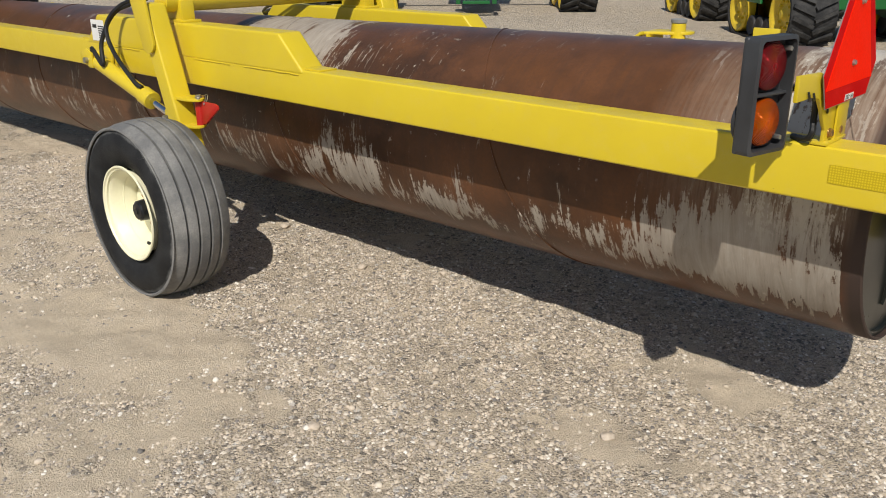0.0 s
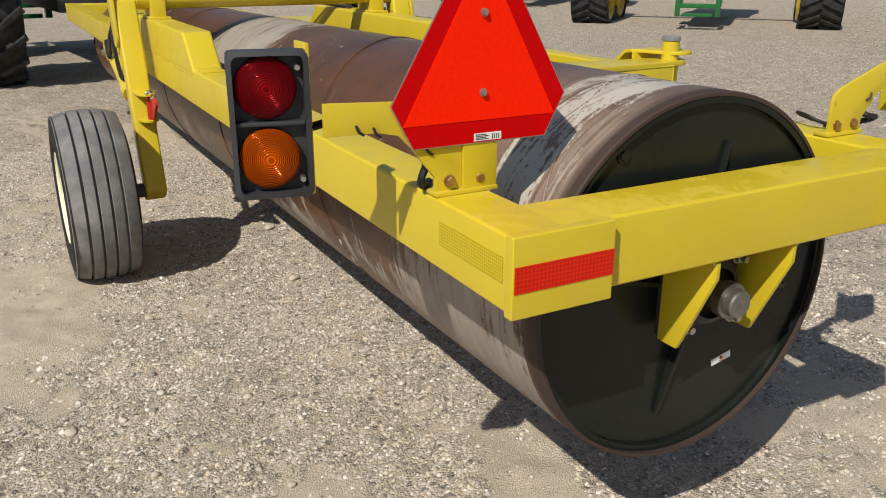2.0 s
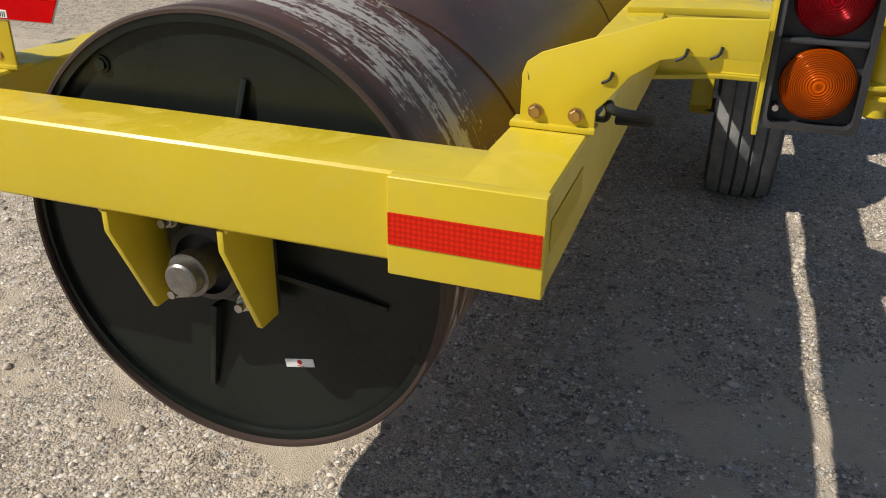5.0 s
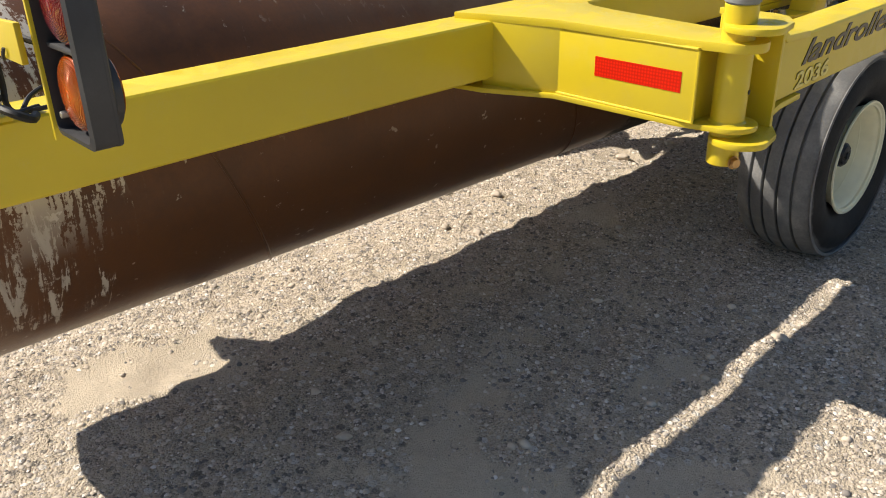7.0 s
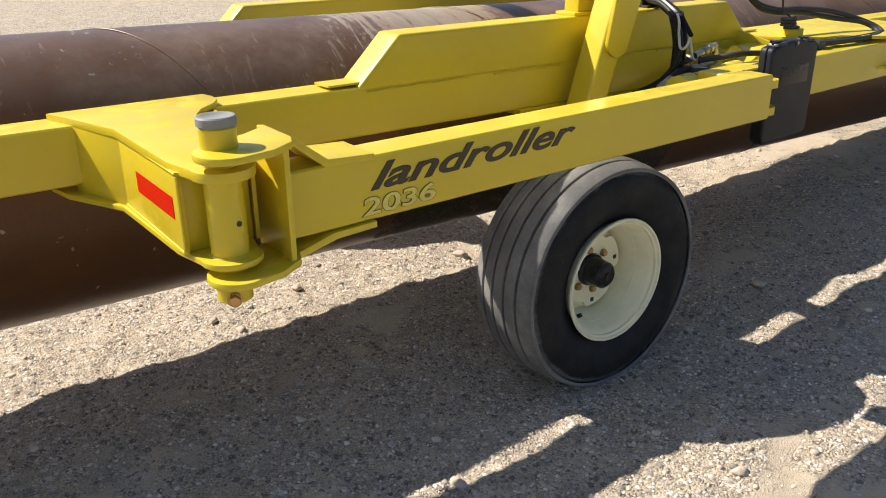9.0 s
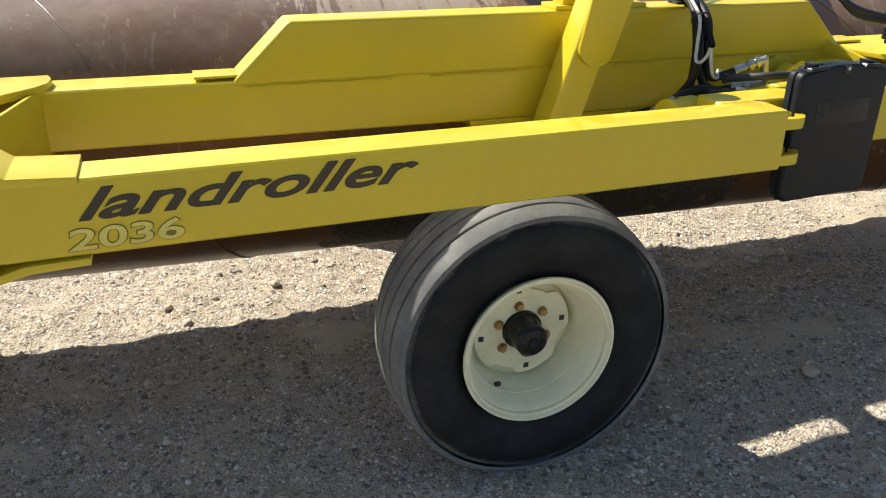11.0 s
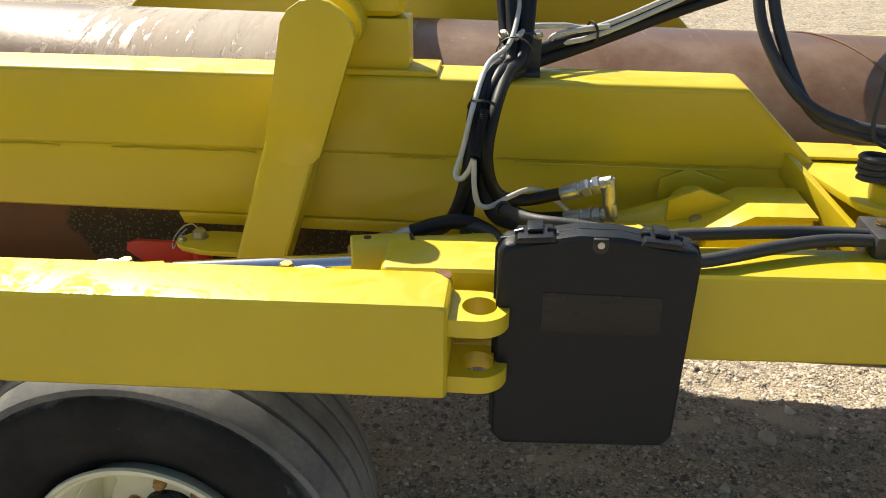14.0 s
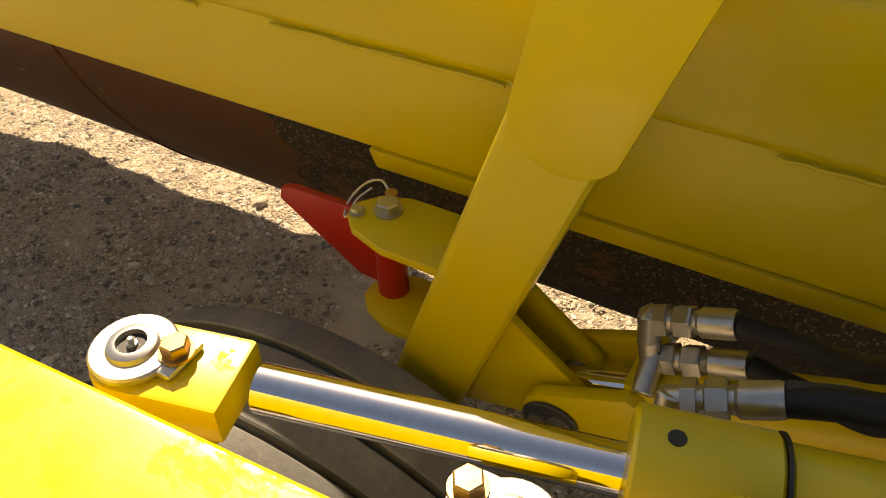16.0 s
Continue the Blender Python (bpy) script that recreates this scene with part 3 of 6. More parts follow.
def sand_cover(x, y):
    """How far bare sand lies over the gravel, 0 to 1: drifts of its own shape."""
    x, y = x + 0.35 * value_noise(x, y, 3.1, 13) + 0.12 * value_noise(x, y, 9.0, 14), y + 0.16 * value_noise(x, y, 4.3, 15) + 0.08 * value_noise(x, y, 12.0, 16)
    n = 1.0 * value_noise(x, y, 0.9, 8) + 0.55 * value_noise(x, y, 2.6, 9) + 0.55 * value_noise(x, y, 7.0, 10) + 0.5 * value_noise(x, y, 15.0, 12)
    for px, py, rx, ry, w in ((-2.80, -1.60, 0.60, 0.24, 0.9), (-2.45, -1.28, 0.45, 0.14, 0.8), (-0.62, -0.75, 0.40, 0.14, 0.5), (0.05, -0.60, 0.45, 0.2, 0.5), (-0.78, -0.10, 0.35, 0.16, 0.7), (-2.7, 0.27, 0.45, 0.14, 0.6), (-2.25, -0.75, 0.45, 0.08, 0.5), (-2.6, -1.4, 0.5, 0.2, 0.6)):
        n = n + w * np.exp(-((x - px) / rx) ** 2 - ((y - py) / ry) ** 2)
    near = np.clip((7.0 - np.hypot(x + 2.5, y)) / 3.0, 0.0, 1.0)
    return np.clip((n + 0.10) / 0.62, 0.0, 1.0) * near


def build_ground():
    def axis(lo, hi, step):
        core = np.arange(lo, hi, step)
        far = 0.06 * 1.35 ** np.arange(1, 36)
        far = np.cumsum(far)
        far = far[far < 2500]
        return np.concatenate([lo - far[::-1], core, hi + far])
    xs, ys = axis(-8.4, 2.2, 0.035), axis(-3.2, 3.2, 0.035)
    gx, gy = np.meshgrid(xs, ys, indexing="ij")
    gz = ground_height(gx, gy)
    nx, ny = gx.shape
    co = np.stack([gx, gy, gz], -1).reshape(-1, 3)
    idx = np.arange(nx * ny).reshape(nx, ny)
    quads = np.stack([idx[:-1, :-1], idx[1:, :-1], idx[1:, 1:], idx[:-1, 1:]], -1).reshape(-1, 4)
    me = bpy.data.meshes.new("ground")
    me.from_pydata(co.tolist(), [], quads.tolist())
    me.materials.append(GROUND)
    layer = me.attributes.new("sand", 'FLOAT', 'POINT')
    layer.data.foreach_set("value", sand_cover(gx, gy).reshape(-1))
    me.polygons.foreach_set("use_smooth", [True] * len(me.polygons))
    ob = new("ground", me)
    return tagged(ob, "dusty tan gravel yard with loose stones", "ground", kind="structure")


def scatter(name, count, area, size, seed, squash=0.65, fine=False, gap=0.6):
    """Loose stones as joined small faceted lumps lying on the ground."""
    rs = np.random.RandomState(seed)
    if fine:
        base = np.array([(1, 0, 0), (0.3, 0.95, 0), (-0.8, 0.6, 0), (-0.8, -0.6, 0), (0.3, -0.95, 0), (0.1, 0.1, 0.9)], float)
        tri = np.array([(k, (k + 1) % 5, 5) for k in range(5)])
    else:
        t = bmesh.new()
        bmesh.ops.create_icosphere(t, subdivisions=1, radius=1.0)
        base = np.array([v.co[:] for v in t.verts])
        tri = np.array([[v.index for v in f.verts] for f in t.faces])
        t.free()
    x, y = rs.uniform(area[0], area[1], count), rs.uniform(area[2], area[3], count)
    heap = 0.75 * value_noise(x, y, 5.0, 17) + 0.8 * value_noise(x, y, 15.0, 18) + 0.5 * value_noise(x, y, 33.0, 19)
    keep = sand_cover(x, y) * gap * 1.1 - heap + 0.10 < rs.uniform(0, 1, count)
    x, y = x[keep], y[keep]
    n = len(x)
    s = size[0] + (size[1] - size[0]) * rs.rand(n) ** 3.0
    z = ground_height(x, y)
    a = rs.uniform(0, 6.28, n)
    shape = 1 + rs.uniform(-0.36, 0.36, (n, len(base), 3))
    p = base[None] * shape * s[:, None, None]
    p[:, :, 0] *= rs.uniform(0.75, 1.35, n)[:, None]
    p[:, :, 2] *= squash
    q = p.copy()
    q[:, :, 0] = p[:, :, 0] * np.cos(a)[:, None] - p[:, :, 1] * np.sin(a)[:, None] + x[:, None]
    q[:, :, 1] = p[:, :, 0] * np.sin(a)[:, None] + p[:, :, 1] * np.cos(a)[:, None] + y[:, None]
    q[:, :, 2] = p[:, :, 2] + (z + (-0.05 if fine else 0.12) * s)[:, None]
    faces = (tri[None] + (np.arange(n) * len(base))[:, None, None]).reshape(-1, 3)
    me = bpy.data.meshes.new(name)
    me.vertices.add(n * len(base))
    me.vertices.foreach_set("co", q.reshape(-1))
    me.loops.add(len(faces) * 3)
    me.loops.foreach_set("vertex_index", faces.reshape(-1))
    me.polygons.add(len(faces))
    me.polygons.foreach_set("loop_start", np.arange(0, len(faces) * 3, 3))
    me.update(calc_edges=True)
    me.validate()
    me.materials.append(PEBBLE)
    return new(name, me)


ground = build_ground()
tagged(scatter("gravel", 520000, (-6.0, 1.4, -2.5, 2.4), (0.0020, 0.0092), 11, 0.9, True, 0.84), "small loose grey and tan gravel on the ground", "gravel", kind="stuff")
tagged(scatter("gravel", 60000, (-9.0, 4.0, 2.4, 11.0), (0.005, 0.016), 21, 0.7, True, 0.9), "coarse grey gravel on the open yard", "gravel", kind="stuff")
tagged(scatter("pebbles", 2600, (-6.8, 1.6, -2.7, 2.7), (0.0055, 0.018), 12), "scattered grey and white pebbles", "pebbles", kind="stuff")

# ---- land roller ----
XC = -3.525
XE = -3.95
AXIS_Z, DRUM_R = 0.813, 0.457
SAG = 0.0140  # the drum's axis drops a little towards the far end
BEAM_B, BEAM_T = 0.945, 1.095
roller = thing("land_roller", (XC, 0, 0), "yellow steel land roller with long rusty drum on rubber wheels", "farm implement")


def rim_end(m):
    """The x of the near end for side 1, mirrored about the middle for side -1."""
    return lambda x: x if m > 0 else 2 * XE - x


# drum
bm = bmesh.new()
prof = [(0, DRUM_R - 0.011), (0, DRUM_R - 0.004), (0.004, DRUM_R)]
for k in range(1, 40):
    prof.append((7.50 * k / 40, DRUM_R))
prof += [(7.496, DRUM_R), (7.50, DRUM_R - 0.004), (7.50, DRUM_R - 0.011), (7.35, DRUM_R - 0.011), (0.17, DRUM_R - 0.011)]
lathe(bm, prof, (-0.2, 0, AXIS_Z), (-1, 0, -SAG), 128, True)
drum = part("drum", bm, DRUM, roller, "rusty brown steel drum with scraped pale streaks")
bm = bmesh.new()
path = []
for k in range(0, 1100):
    a = k * 0.05
    x = -0.25 - 1.36 * a / (2 * math.pi)
    if x < -7.65:
        break
    path.append((x, (DRUM_R + 0.0006) * math.sin(a - 1.2), AXIS_Z + SAG * (x + 0.2) + (DRUM_R + 0.0006) * math.cos(a - 1.2)))
sweep(bm, path, 0.0036, 6, smooth=False)
part("weld_seam", bm, DRUM, drum)

for e in (1, -1):
    X = rim_end(e)
    az = AXIS_Z if e > 0 else AXIS_Z - 7.5 * SAG
    bm = bmesh.new()
    lathe(bm, [(0, 0), (0, DRUM_R - 0.0115), (0.012, DRUM_R - 0.0115), (0.012, 0)], (X(-0.221), 0, az), (-e, 0, 0), 96)
    plate = part("end_plate", bm, DISC, roller, "dark painted round end plate")
    bm = bmesh.new()
    ring(bm, (X(-0.208), 0, az), (-e, 0, 0), DRUM_R - 0.0112, DRUM_R - 0.026, 0.0128, 96)
    part("weld_bead", bm, DISC, plate)
    for k in range(4):
        a = radians(-12 + 90 * k)
        bm = bmesh.new()
        t = bmesh.new()
        prism(t, [(-0.220, 0.125), (-0.186, 0.125), (-0.212, 0.345), (-0.220, 0.345)], "y", -0.006, 0.006, 0.002)
        if e < 0:
            bmesh.ops.transform(t, matrix=Matrix.Translation((2 * XE, 0, 0)) @ Matrix.Diagonal((-1, 1, 1, 1)), verts=t.verts)
        merge(bm, t, Matrix.Translation((0, 0, az)) @ Matrix.Rotation(a, 4, 'X'))
        part("rib", bm, DISC, plate)
    bm = bmesh.new()
    rod(bm, (X(-0.220), 0, az), (X(-0.2), 0, az), 0.075, seg=32, ch=0.004)
    part("hub", bm, DISC, plate)
    bm = bmesh.new()
    ring(bm, (X(-0.221), -0.235, az + 0.335), (e, 0, 0), 0.017, 0.010, 0.004)
    rod(bm, (X(-0.221), -0.235, az + 0.335), (X(-0.212), -0.235, az + 0.335), 0.012, seg=6)
    part("filler_plug", bm, DISC, plate)

    # cross beam with the bearing under it
    bm = bmesh.new()
    box(bm, X(-0.175), X(-0.025), -0.565, 0.565, BEAM_B + 0.002, BEAM_T - 0.0006, 0.012, 3)
    cross = part("cross_beam", bm, YELLOW, roller)
    for s in (-1, 1):
        bm = bmesh.new()
        prism(bm, [(X(-0.032), 0.944), (X(-0.185), 0.944), (X(-0.185), 0.705), (X(-0.125), 0.705), (X(-0.032), 0.905)], "y", s * 0.110, s * 0.122, 0.002)
        part("hanger_plate", bm, YELLOW, cross)
        bm = bmesh.new()
        sweep(bm, [(X(-0.036), s * 0.125, 0.944), (X(-0.18), s * 0.125, 0.944)], 0.006, 8, smooth=False)
        part("weld_bead", bm, YELLOW, cross)
    bm = bmesh.new()
    box(bm, X(-0.199), X(-0.186), -0.12, 0.12, 0.715, 0.944, 0.002)
    part("bearing_mount", bm, DARKIRON, cross)
    bm = bmesh.new()
    box(bm, X(-0.186), X(-0.165), -0.098, 0.098, 0.722, 0.918, 0.018, 3)
    lathe(bm, [(0, 0.085), (0.022, 0.078), (0.03, 0.062)], (X(-0.165), 0, AXIS_Z), (e, 0, 0), 32)
    bearing = part("bearing", bm, DARKIRON, cross)
    for y in (-0.074, 0.074):
        for z in (0.739, 0.888):
            bm = bmesh.new()
            rod(bm, (X(-0.166), y, z), (X(-0.122), y, z), 0.0085, seg=12)
            hexbolt(bm, (X(-0.150), y, z), (e, 0, 0), 0.014, 0.013)
            part("bolt", bm, STEEL, cross)
    bm = bmesh.new()
    rod(bm, (X(-0.30), 0, AXIS_Z), (X(-0.060), 0, AXIS_Z), 0.033, seg=40, ch=0.004)
    part("shaft", bm, DULL, drum, "bare steel shaft end")
    bm = bmesh.new()
    ring(bm, (X(-0.112), 0, AXIS_Z), (e, 0, 0), 0.043, 0.0335, 0.026, 40)
    part("lock_collar", bm, DULL, drum)

bm = bmesh.new()
t = bmesh.new()
box(t, -0.0006, 0.0006, -0.033, 0.033, -0.0095, 0.0095, 0)
merge(bm, t, pose(-0.2195, 0.140, 0.575, 12, 0, 0))
sticker = part("sticker", bm, WHITE, drum, "small white maker's sticker")
bm = bmesh.new()
rod(bm, (-0.2188, 0.140, 0.577), (-0.2180, 0.140, 0.577), 0.0055, seg=8)
box(bm, -0.2188, -0.2180, 0.134, 0.150, 0.568, 0.5695, 0)
part("emblem", bm, RED, drum)

# side beams, corner blocks, upper boxes
def along(s, x):
    """From the drawing's x to the x along the frame, alike on both sides."""
    return 0.93 * x - 0.13


for s in (-1, 1):
    out = 0.655 if s < 0 else 0.666
    dy, dz = (0.0, -0.006) if s < 0 else (0.014, -0.008)
    bm = bmesh.new()
    box(bm, 2 * XE + 0.004, -0.004, s * 0.527, s * out, BEAM_B, BEAM_T, 0.012, 3)
    if s > 0:
        for v in bm.verts:
            v.co.z += 0.0045 * v.co.x if v.co.x > -5 else -0.0225
            v.co.z -= 0.007 if v.co.z < 1.0 else 0.0
    beam = part("side_beam", bm, YELLOW, roller)
    for e in (1, -1):
        X = rim_end(e)
        bm = bmesh.new()
        box(bm, X(-0.026), X(0.0), s * 0.43, s * (out + 0.001), BEAM_B - 0.006, BEAM_T + 0.001, 0.004, 3)
        cap = part("corner_cap", bm, YELLOW, beam)
        bm = bmesh.new()
        box(bm, X(0.0006), X(0.0016), s * 0.432, s * (out - 0.003), 0.990, 1.041, 0)
        part("red_reflector", bm, TAPE_RED, beam, "red reflective tape strip")
        bm = bmesh.new()
        box(bm, X(-0.268), X(-0.032), s * (out + 0.0005), s * (out + 0.0017), 1.002, 1.051, 0)
        part("yellow_reflector", bm, TAPE_YEL, beam, "yellow reflective tape strip")
    ex = [along(s, v) for v in (-2.455, -2.635, 2 * XC + 2.635, 2 * XC + 2.455)] 
    bm = bmesh.new()
    prism(bm, [(ex[0], BEAM_T - 0.02), (ex[1], 1.245 + dz), (ex[2], 1.245 + dz), (ex[3], BEAM_T - 0.02)], "y", s * (0.532 + dy), s * (0.6575 + dy), 0.014, 4)
    upper = part("upper_box", bm, YELLOW, roller)
    for x, w in ((ex[0], 1), (ex[3], -1)):
        bm = bmesh.new()
        prism(bm, [(x + 0.085 * w, BEAM_T), (x + 0.085 * w, BEAM_T + 0.007), (x - 0.075 * w, BEAM_T + 0.007), (x - 0.075 * w, BEAM_T)], "y", s * (0.55 + dy), s * (0.64 + dy), 0.002)
        part("foot_plate", bm, YELLOW, upper)
    for a, c in ((-2.50, -2.93), (-3.05, -3.38), (-3.68, -3.80), (-3.95, -4.4)):
        bm = bmesh.new()
        y = s * (0.657 + dy)
        sweep(bm, [(along(s, a + (c - a) * k / 12), y + s * 0.001 * math.sin(2.1 * k), 1.080 + dz + 0.0012 * math.sin(1.7 * k + a)) for k in range(13)], 0.0023, 8, smooth=False)
        part("weld_bead", bm, YELLOW, upper)
    # pedestal and bearing block of the rock shaft
    bm = bmesh.new()
    box(bm, along(s, -3.78), along(s, -3.46), s * (0.545 + dy), s * (0.648 + dy), 1.245 + dz, 1.257 + dz, 0.003)
    part("pedestal_foot", bm, YELLOW, upper)
    bm = bmesh.new()
    box(bm, along(s, -3.72), along(s, -3.49), s * (0.562 + dy), s * (0.635 + dy), 1.255 + dz, 1.345, 0.006)
    part("pedestal", bm, YELLOW, upper)
    bm = bmesh.new()
    box(bm, along(s, -3.715), along(s, -3.495), s * (0.55 + dy), s * (0.645 + dy), 1.346, 1.50, 0.03, 3)
    part("shaft_block", bm, YELLOW, upper)

bm = bmesh.new()
prism(bm, [(-3.09, 0.930), (-3.10, 0.905), (-3.79, 0.902), (-3.81, 0.928)], "y", 0.552, 0.668, 0.002)
part("stiffener", bm, YELLOW, roller)

# rock shaft over the drum, with a leg at either end
bm = bmesh.new()
rod(bm, (along(-1, -3.571), -0.70, 1.342), (along(1, -3.571), 0.715, 1.342), 0.058, seg=40, ch=0.004)
shaft = part("rock_shaft", bm, YELLOW, roller)


def leaning(bm, s):
    """Moves a leg from the drawing to its place."""
    for v in bm.verts:
        v.co.x += 0.126
        v.co.y += 0.012 if s > 0 else 0.0
    return bm


WHEEL_AT = {1: (-3.138, 0.992, 0.410), -1: (-3.10, -1.040, 0.445)}


def leg(s):
    bm = bmesh.new()
    prism(bm, [(-3.632, 1.335), (-3.526, 1.335), (-3.229, 0.42), (-3.305, 0.36)], "y", s * 0.70, s * 0.805, 0.012, 3)
    ob = part("wheel_leg", leaning(bm, s), YELLOW, roller)
    bm = bmesh.new()
    pts = []
    for k in range(9):
        a = radians(200 + 140 * k / 8)
        pts.append((-3.528 + 0.056 * math.cos(a + 0.3), 1.160 + 0.056 * math.sin(a + 0.3)))
    for k in range(9):
        a = radians(0 + 180 * k / 8)
        pts.append((-3.577 + 0.067 * math.cos(a), 1.342 + 0.067 * math.sin(a)))
    prism(bm, pts, "y", s * 0.806, s * 0.822, 0.004)
    part("clamp_plate", leaning(bm, s), YELLOW, ob)
    # stop bracket with the red lock flag
    for z, reach in ((0.894, 0.0), (0.764, 0.012)):
        bm = bmesh.new()
        prism(bm, [(-3.42, s * 0.700), (-3.36, s * 0.690), (-3.30, s * 0.690), (-3.262 - reach, s * 0.702), (-3.243 - reach, s * 0.727), (-3.243 - reach, s * 0.750), (-3.262 - reach, s * 0.770), (-3.31, s * 0.786), (-3.42, s * 0.788)], "z", z, z + 0.012, 0.003)
        part("flag_bracket", leaning(bm, s), YELLOW, ob)
    bm = bmesh.new()
    rod(bm, (-3.285, s * 0.724, 0.776), (-3.285, s * 0.724, 0.894), 0.020, seg=20)
    prism(bm, [(-3.295, 0.779), (-3.235, 0.785), (-3.122, 0.868), (-3.126, 0.886), (-3.145, 0.892), (-3.295, 0.893)], "y", s * 0.716, s * 0.728, 0.003)
    part("lock_flag", leaning(bm, s), RED, ob, "red painted transport lock")
    bm = bmesh.new()
    hexbolt(bm, (-3.285, s * 0.724, 0.906), (0, 0, 1), 0.0145, 0.013)
    part("bolt", leaning(bm, s), STEEL, ob)
    bm = bmesh.new()
    hexbolt(bm, (-3.254, s * 0.744, 0.906), (0, 0, 1), 0.008, 0.007)
    part("bolt", leaning(bm, s), STEEL, ob)
    bm = bmesh.new()
    rod(bm, (-3.277, s * 0.703, 0.906), (-3.277, s * 0.703, 0.916), 0.008, seg=12)
    part("pin", leaning(bm, s), BRASS, ob)
    bm = bmesh.new()
    sweep(bm, [(-3.272, s * 0.700, 0.914), (-3.258, s * 0.694, 0.921), (-3.240, s * 0.700, 0.915), (-3.226, s * 0.716, 0.898), (-3.226, s * 0.732, 0.884), (-3.231, s * 0.733, 0.884), (-3.236, s * 0.718, 0.900), (-3.250, s * 0.704, 0.914)], 0.0016, 6)
    part("clip", leaning(bm, s), STEEL, ob)
    bm = bmesh.new()
    rod(bm, (along(s, -3.26), s * 0.77, 0.42), WHEEL_AT[s], 0.035, seg=24)
    part("spindle", bm, DARKIRON, ob)
    return ob


for s in (-1, 1):
    leg(s)


def settle(bm):
    """Flattens the foot of a tyre where it bears on the ground."""
    for v in bm.verts:
        v.co.z = max(v.co.z, 0.001 - 0.013 * v.co.x - 0.014 * v.co.y)


def wheel(s):
    (cx, yc, cz), r = WHEEL_AT[s], 0.414
    holder = new("wheel")
    holder.empty_display_size = 0.1
    holder.parent = roller
    holder.location = Vector((cx, yc, cz)) - ORG[roller]
    ORG[holder] = Vector((cx, yc, cz))
    o, way = (cx, yc, cz), (0, s, 0)
    # carcass
    bm = bmesh.new()
    prof = [(0.105, 0.205), (0.118, 0.215), (0.128, 0.235), (0.145, 0.265), (0.156, 0.30), (0.157, 0.325), (0.150, 0.355), (0.138, 0.378), (0.128, 0.386),
            (0.10, 0.392), (-0.10, 0.392), (-0.128, 0.386), (-0.138, 0.378), (-0.150, 0.355), (-0.157, 0.325), (-0.156, 0.30), (-0.145, 0.265), (-0.128, 0.235), (-0.118, 0.215), (-0.105, 0.205)]
    grow = (r - 0.23) / (0.414 - 0.23)
    prof = [(x, 0.23 + (y - 0.23) * grow if y > 0.23 else y) for x, y in prof]
    lathe(bm, prof, o, way, 72)
    settle(bm)
    part("tyre", bm, TYRE, holder, "dusty black ribbed implement tyre")
    # ribs of the tread
    bm = bmesh.new()
    crown = lambda a: r - 0.9 * a * a
    for a0, a1 in ((-0.140, -0.086), (-0.076, -0.032), (-0.023, 0.023), (0.032, 0.076), (0.086, 0.140)):
        lo0, lo1 = (r - 0.031, r - 0.031)
        e0, e1 = crown(a0), crown(a1)
        if abs(a0) > 0.13:
            e0 -= 0.006
        if abs(a1) > 0.13:
            e1 -= 0.006
        if a1 > 0.13:
            lathe(bm, [(a0, lo0), (a0 + 0.0005, e0 - 0.002), (a0 + 0.003, e0), (a1 - 0.010, e1 + 0.003), (a1, e1 - 0.004), (0.1475, r - 0.018), (0.1505, r - 0.026), (0.147, r - 0.032)], o, (0, s, 0), 72)
            continue
        lathe(bm, [(a0, lo0), (a0 + 0.0005, e0 - 0.002), (a0 + 0.003, e0), (a1 - 0.003, e1), (a1 - 0.0005, e1 - 0.002), (a1, lo1)], o, way, 72)
    settle(bm)
    part("tread", bm, TREAD, holder, "worn grey tread ribs")
    # rim
    o = (cx, yc + s * 0.016, cz)
    bm = bmesh.new()
    lathe(bm, [(x, y * 0.962) for x, y in ((0.128, 0.232), (0.134, 0.230), (0.134, 0.223), (0.127, 0.218), (0.125, 0.211), (0.098, 0.208), (0.094, 0.200), (0.066, 0.198), (0.056, 0.182), (0.02, 0.179), (0.012, 0.173), (-0.02, 0.172), (-0.08, 0.178), (-0.105, 0.204), (-0.125, 0.225), (-0.128, 0.215), (-0.10, 0.195), (-0.07, 0.166), (-0.02, 0.163), (0.028, 0.168), (0.056, 0.184), (0.10, 0.196), (0.118, 0.212))], o, way, 64, True)

    part("rim", bm, RIM, holder, "cream painted steel wheel rim")
    bm = bmesh.new()
    lathe(bm, [(0.002, 0.060), (0.002, 0.100), (-0.006, 0.100), (-0.006, 0.060)], o, way, 48, True)
    cut = []
    for k in range(72):
        a = 2 * math.pi * k / 72 + 0.18
        off = abs((math.degrees(a) + 22) % 90 - 45)
        cut.append(0.146 if off > 19 else 0.146 - 0.020 * min(1.0, (19 - off) / 5))
    edge = [[bm.verts.new((o[0] + q * math.cos(2 * math.pi * k / 72 + 0.18), o[1] + s * d, o[2] + q * math.sin(2 * math.pi * k / 72 + 0.18))) for k, q in enumerate(qs)] for qs, d in (([0.098] * 72, -0.0065), ([0.098] * 72, 0.0015), (cut, 0.0015), (cut, -0.0065))]
    for ra, rb in zip(edge, edge[1:] + edge[:1]):
        for k in range(72):
            bm.faces.new((ra[k], ra[(k + 1) % 72], rb[(k + 1) % 72], rb[k]))
    lathe(bm, [(-0.009, 0.10), (-0.012, 0.135), (-0.03, 0.168), (-0.037, 0.168), (-0.018, 0.132), (-0.014, 0.10)], o, way, 48, True)
    part("wheel_disc", bm, RIM, holder)
    bm = bmesh.new()
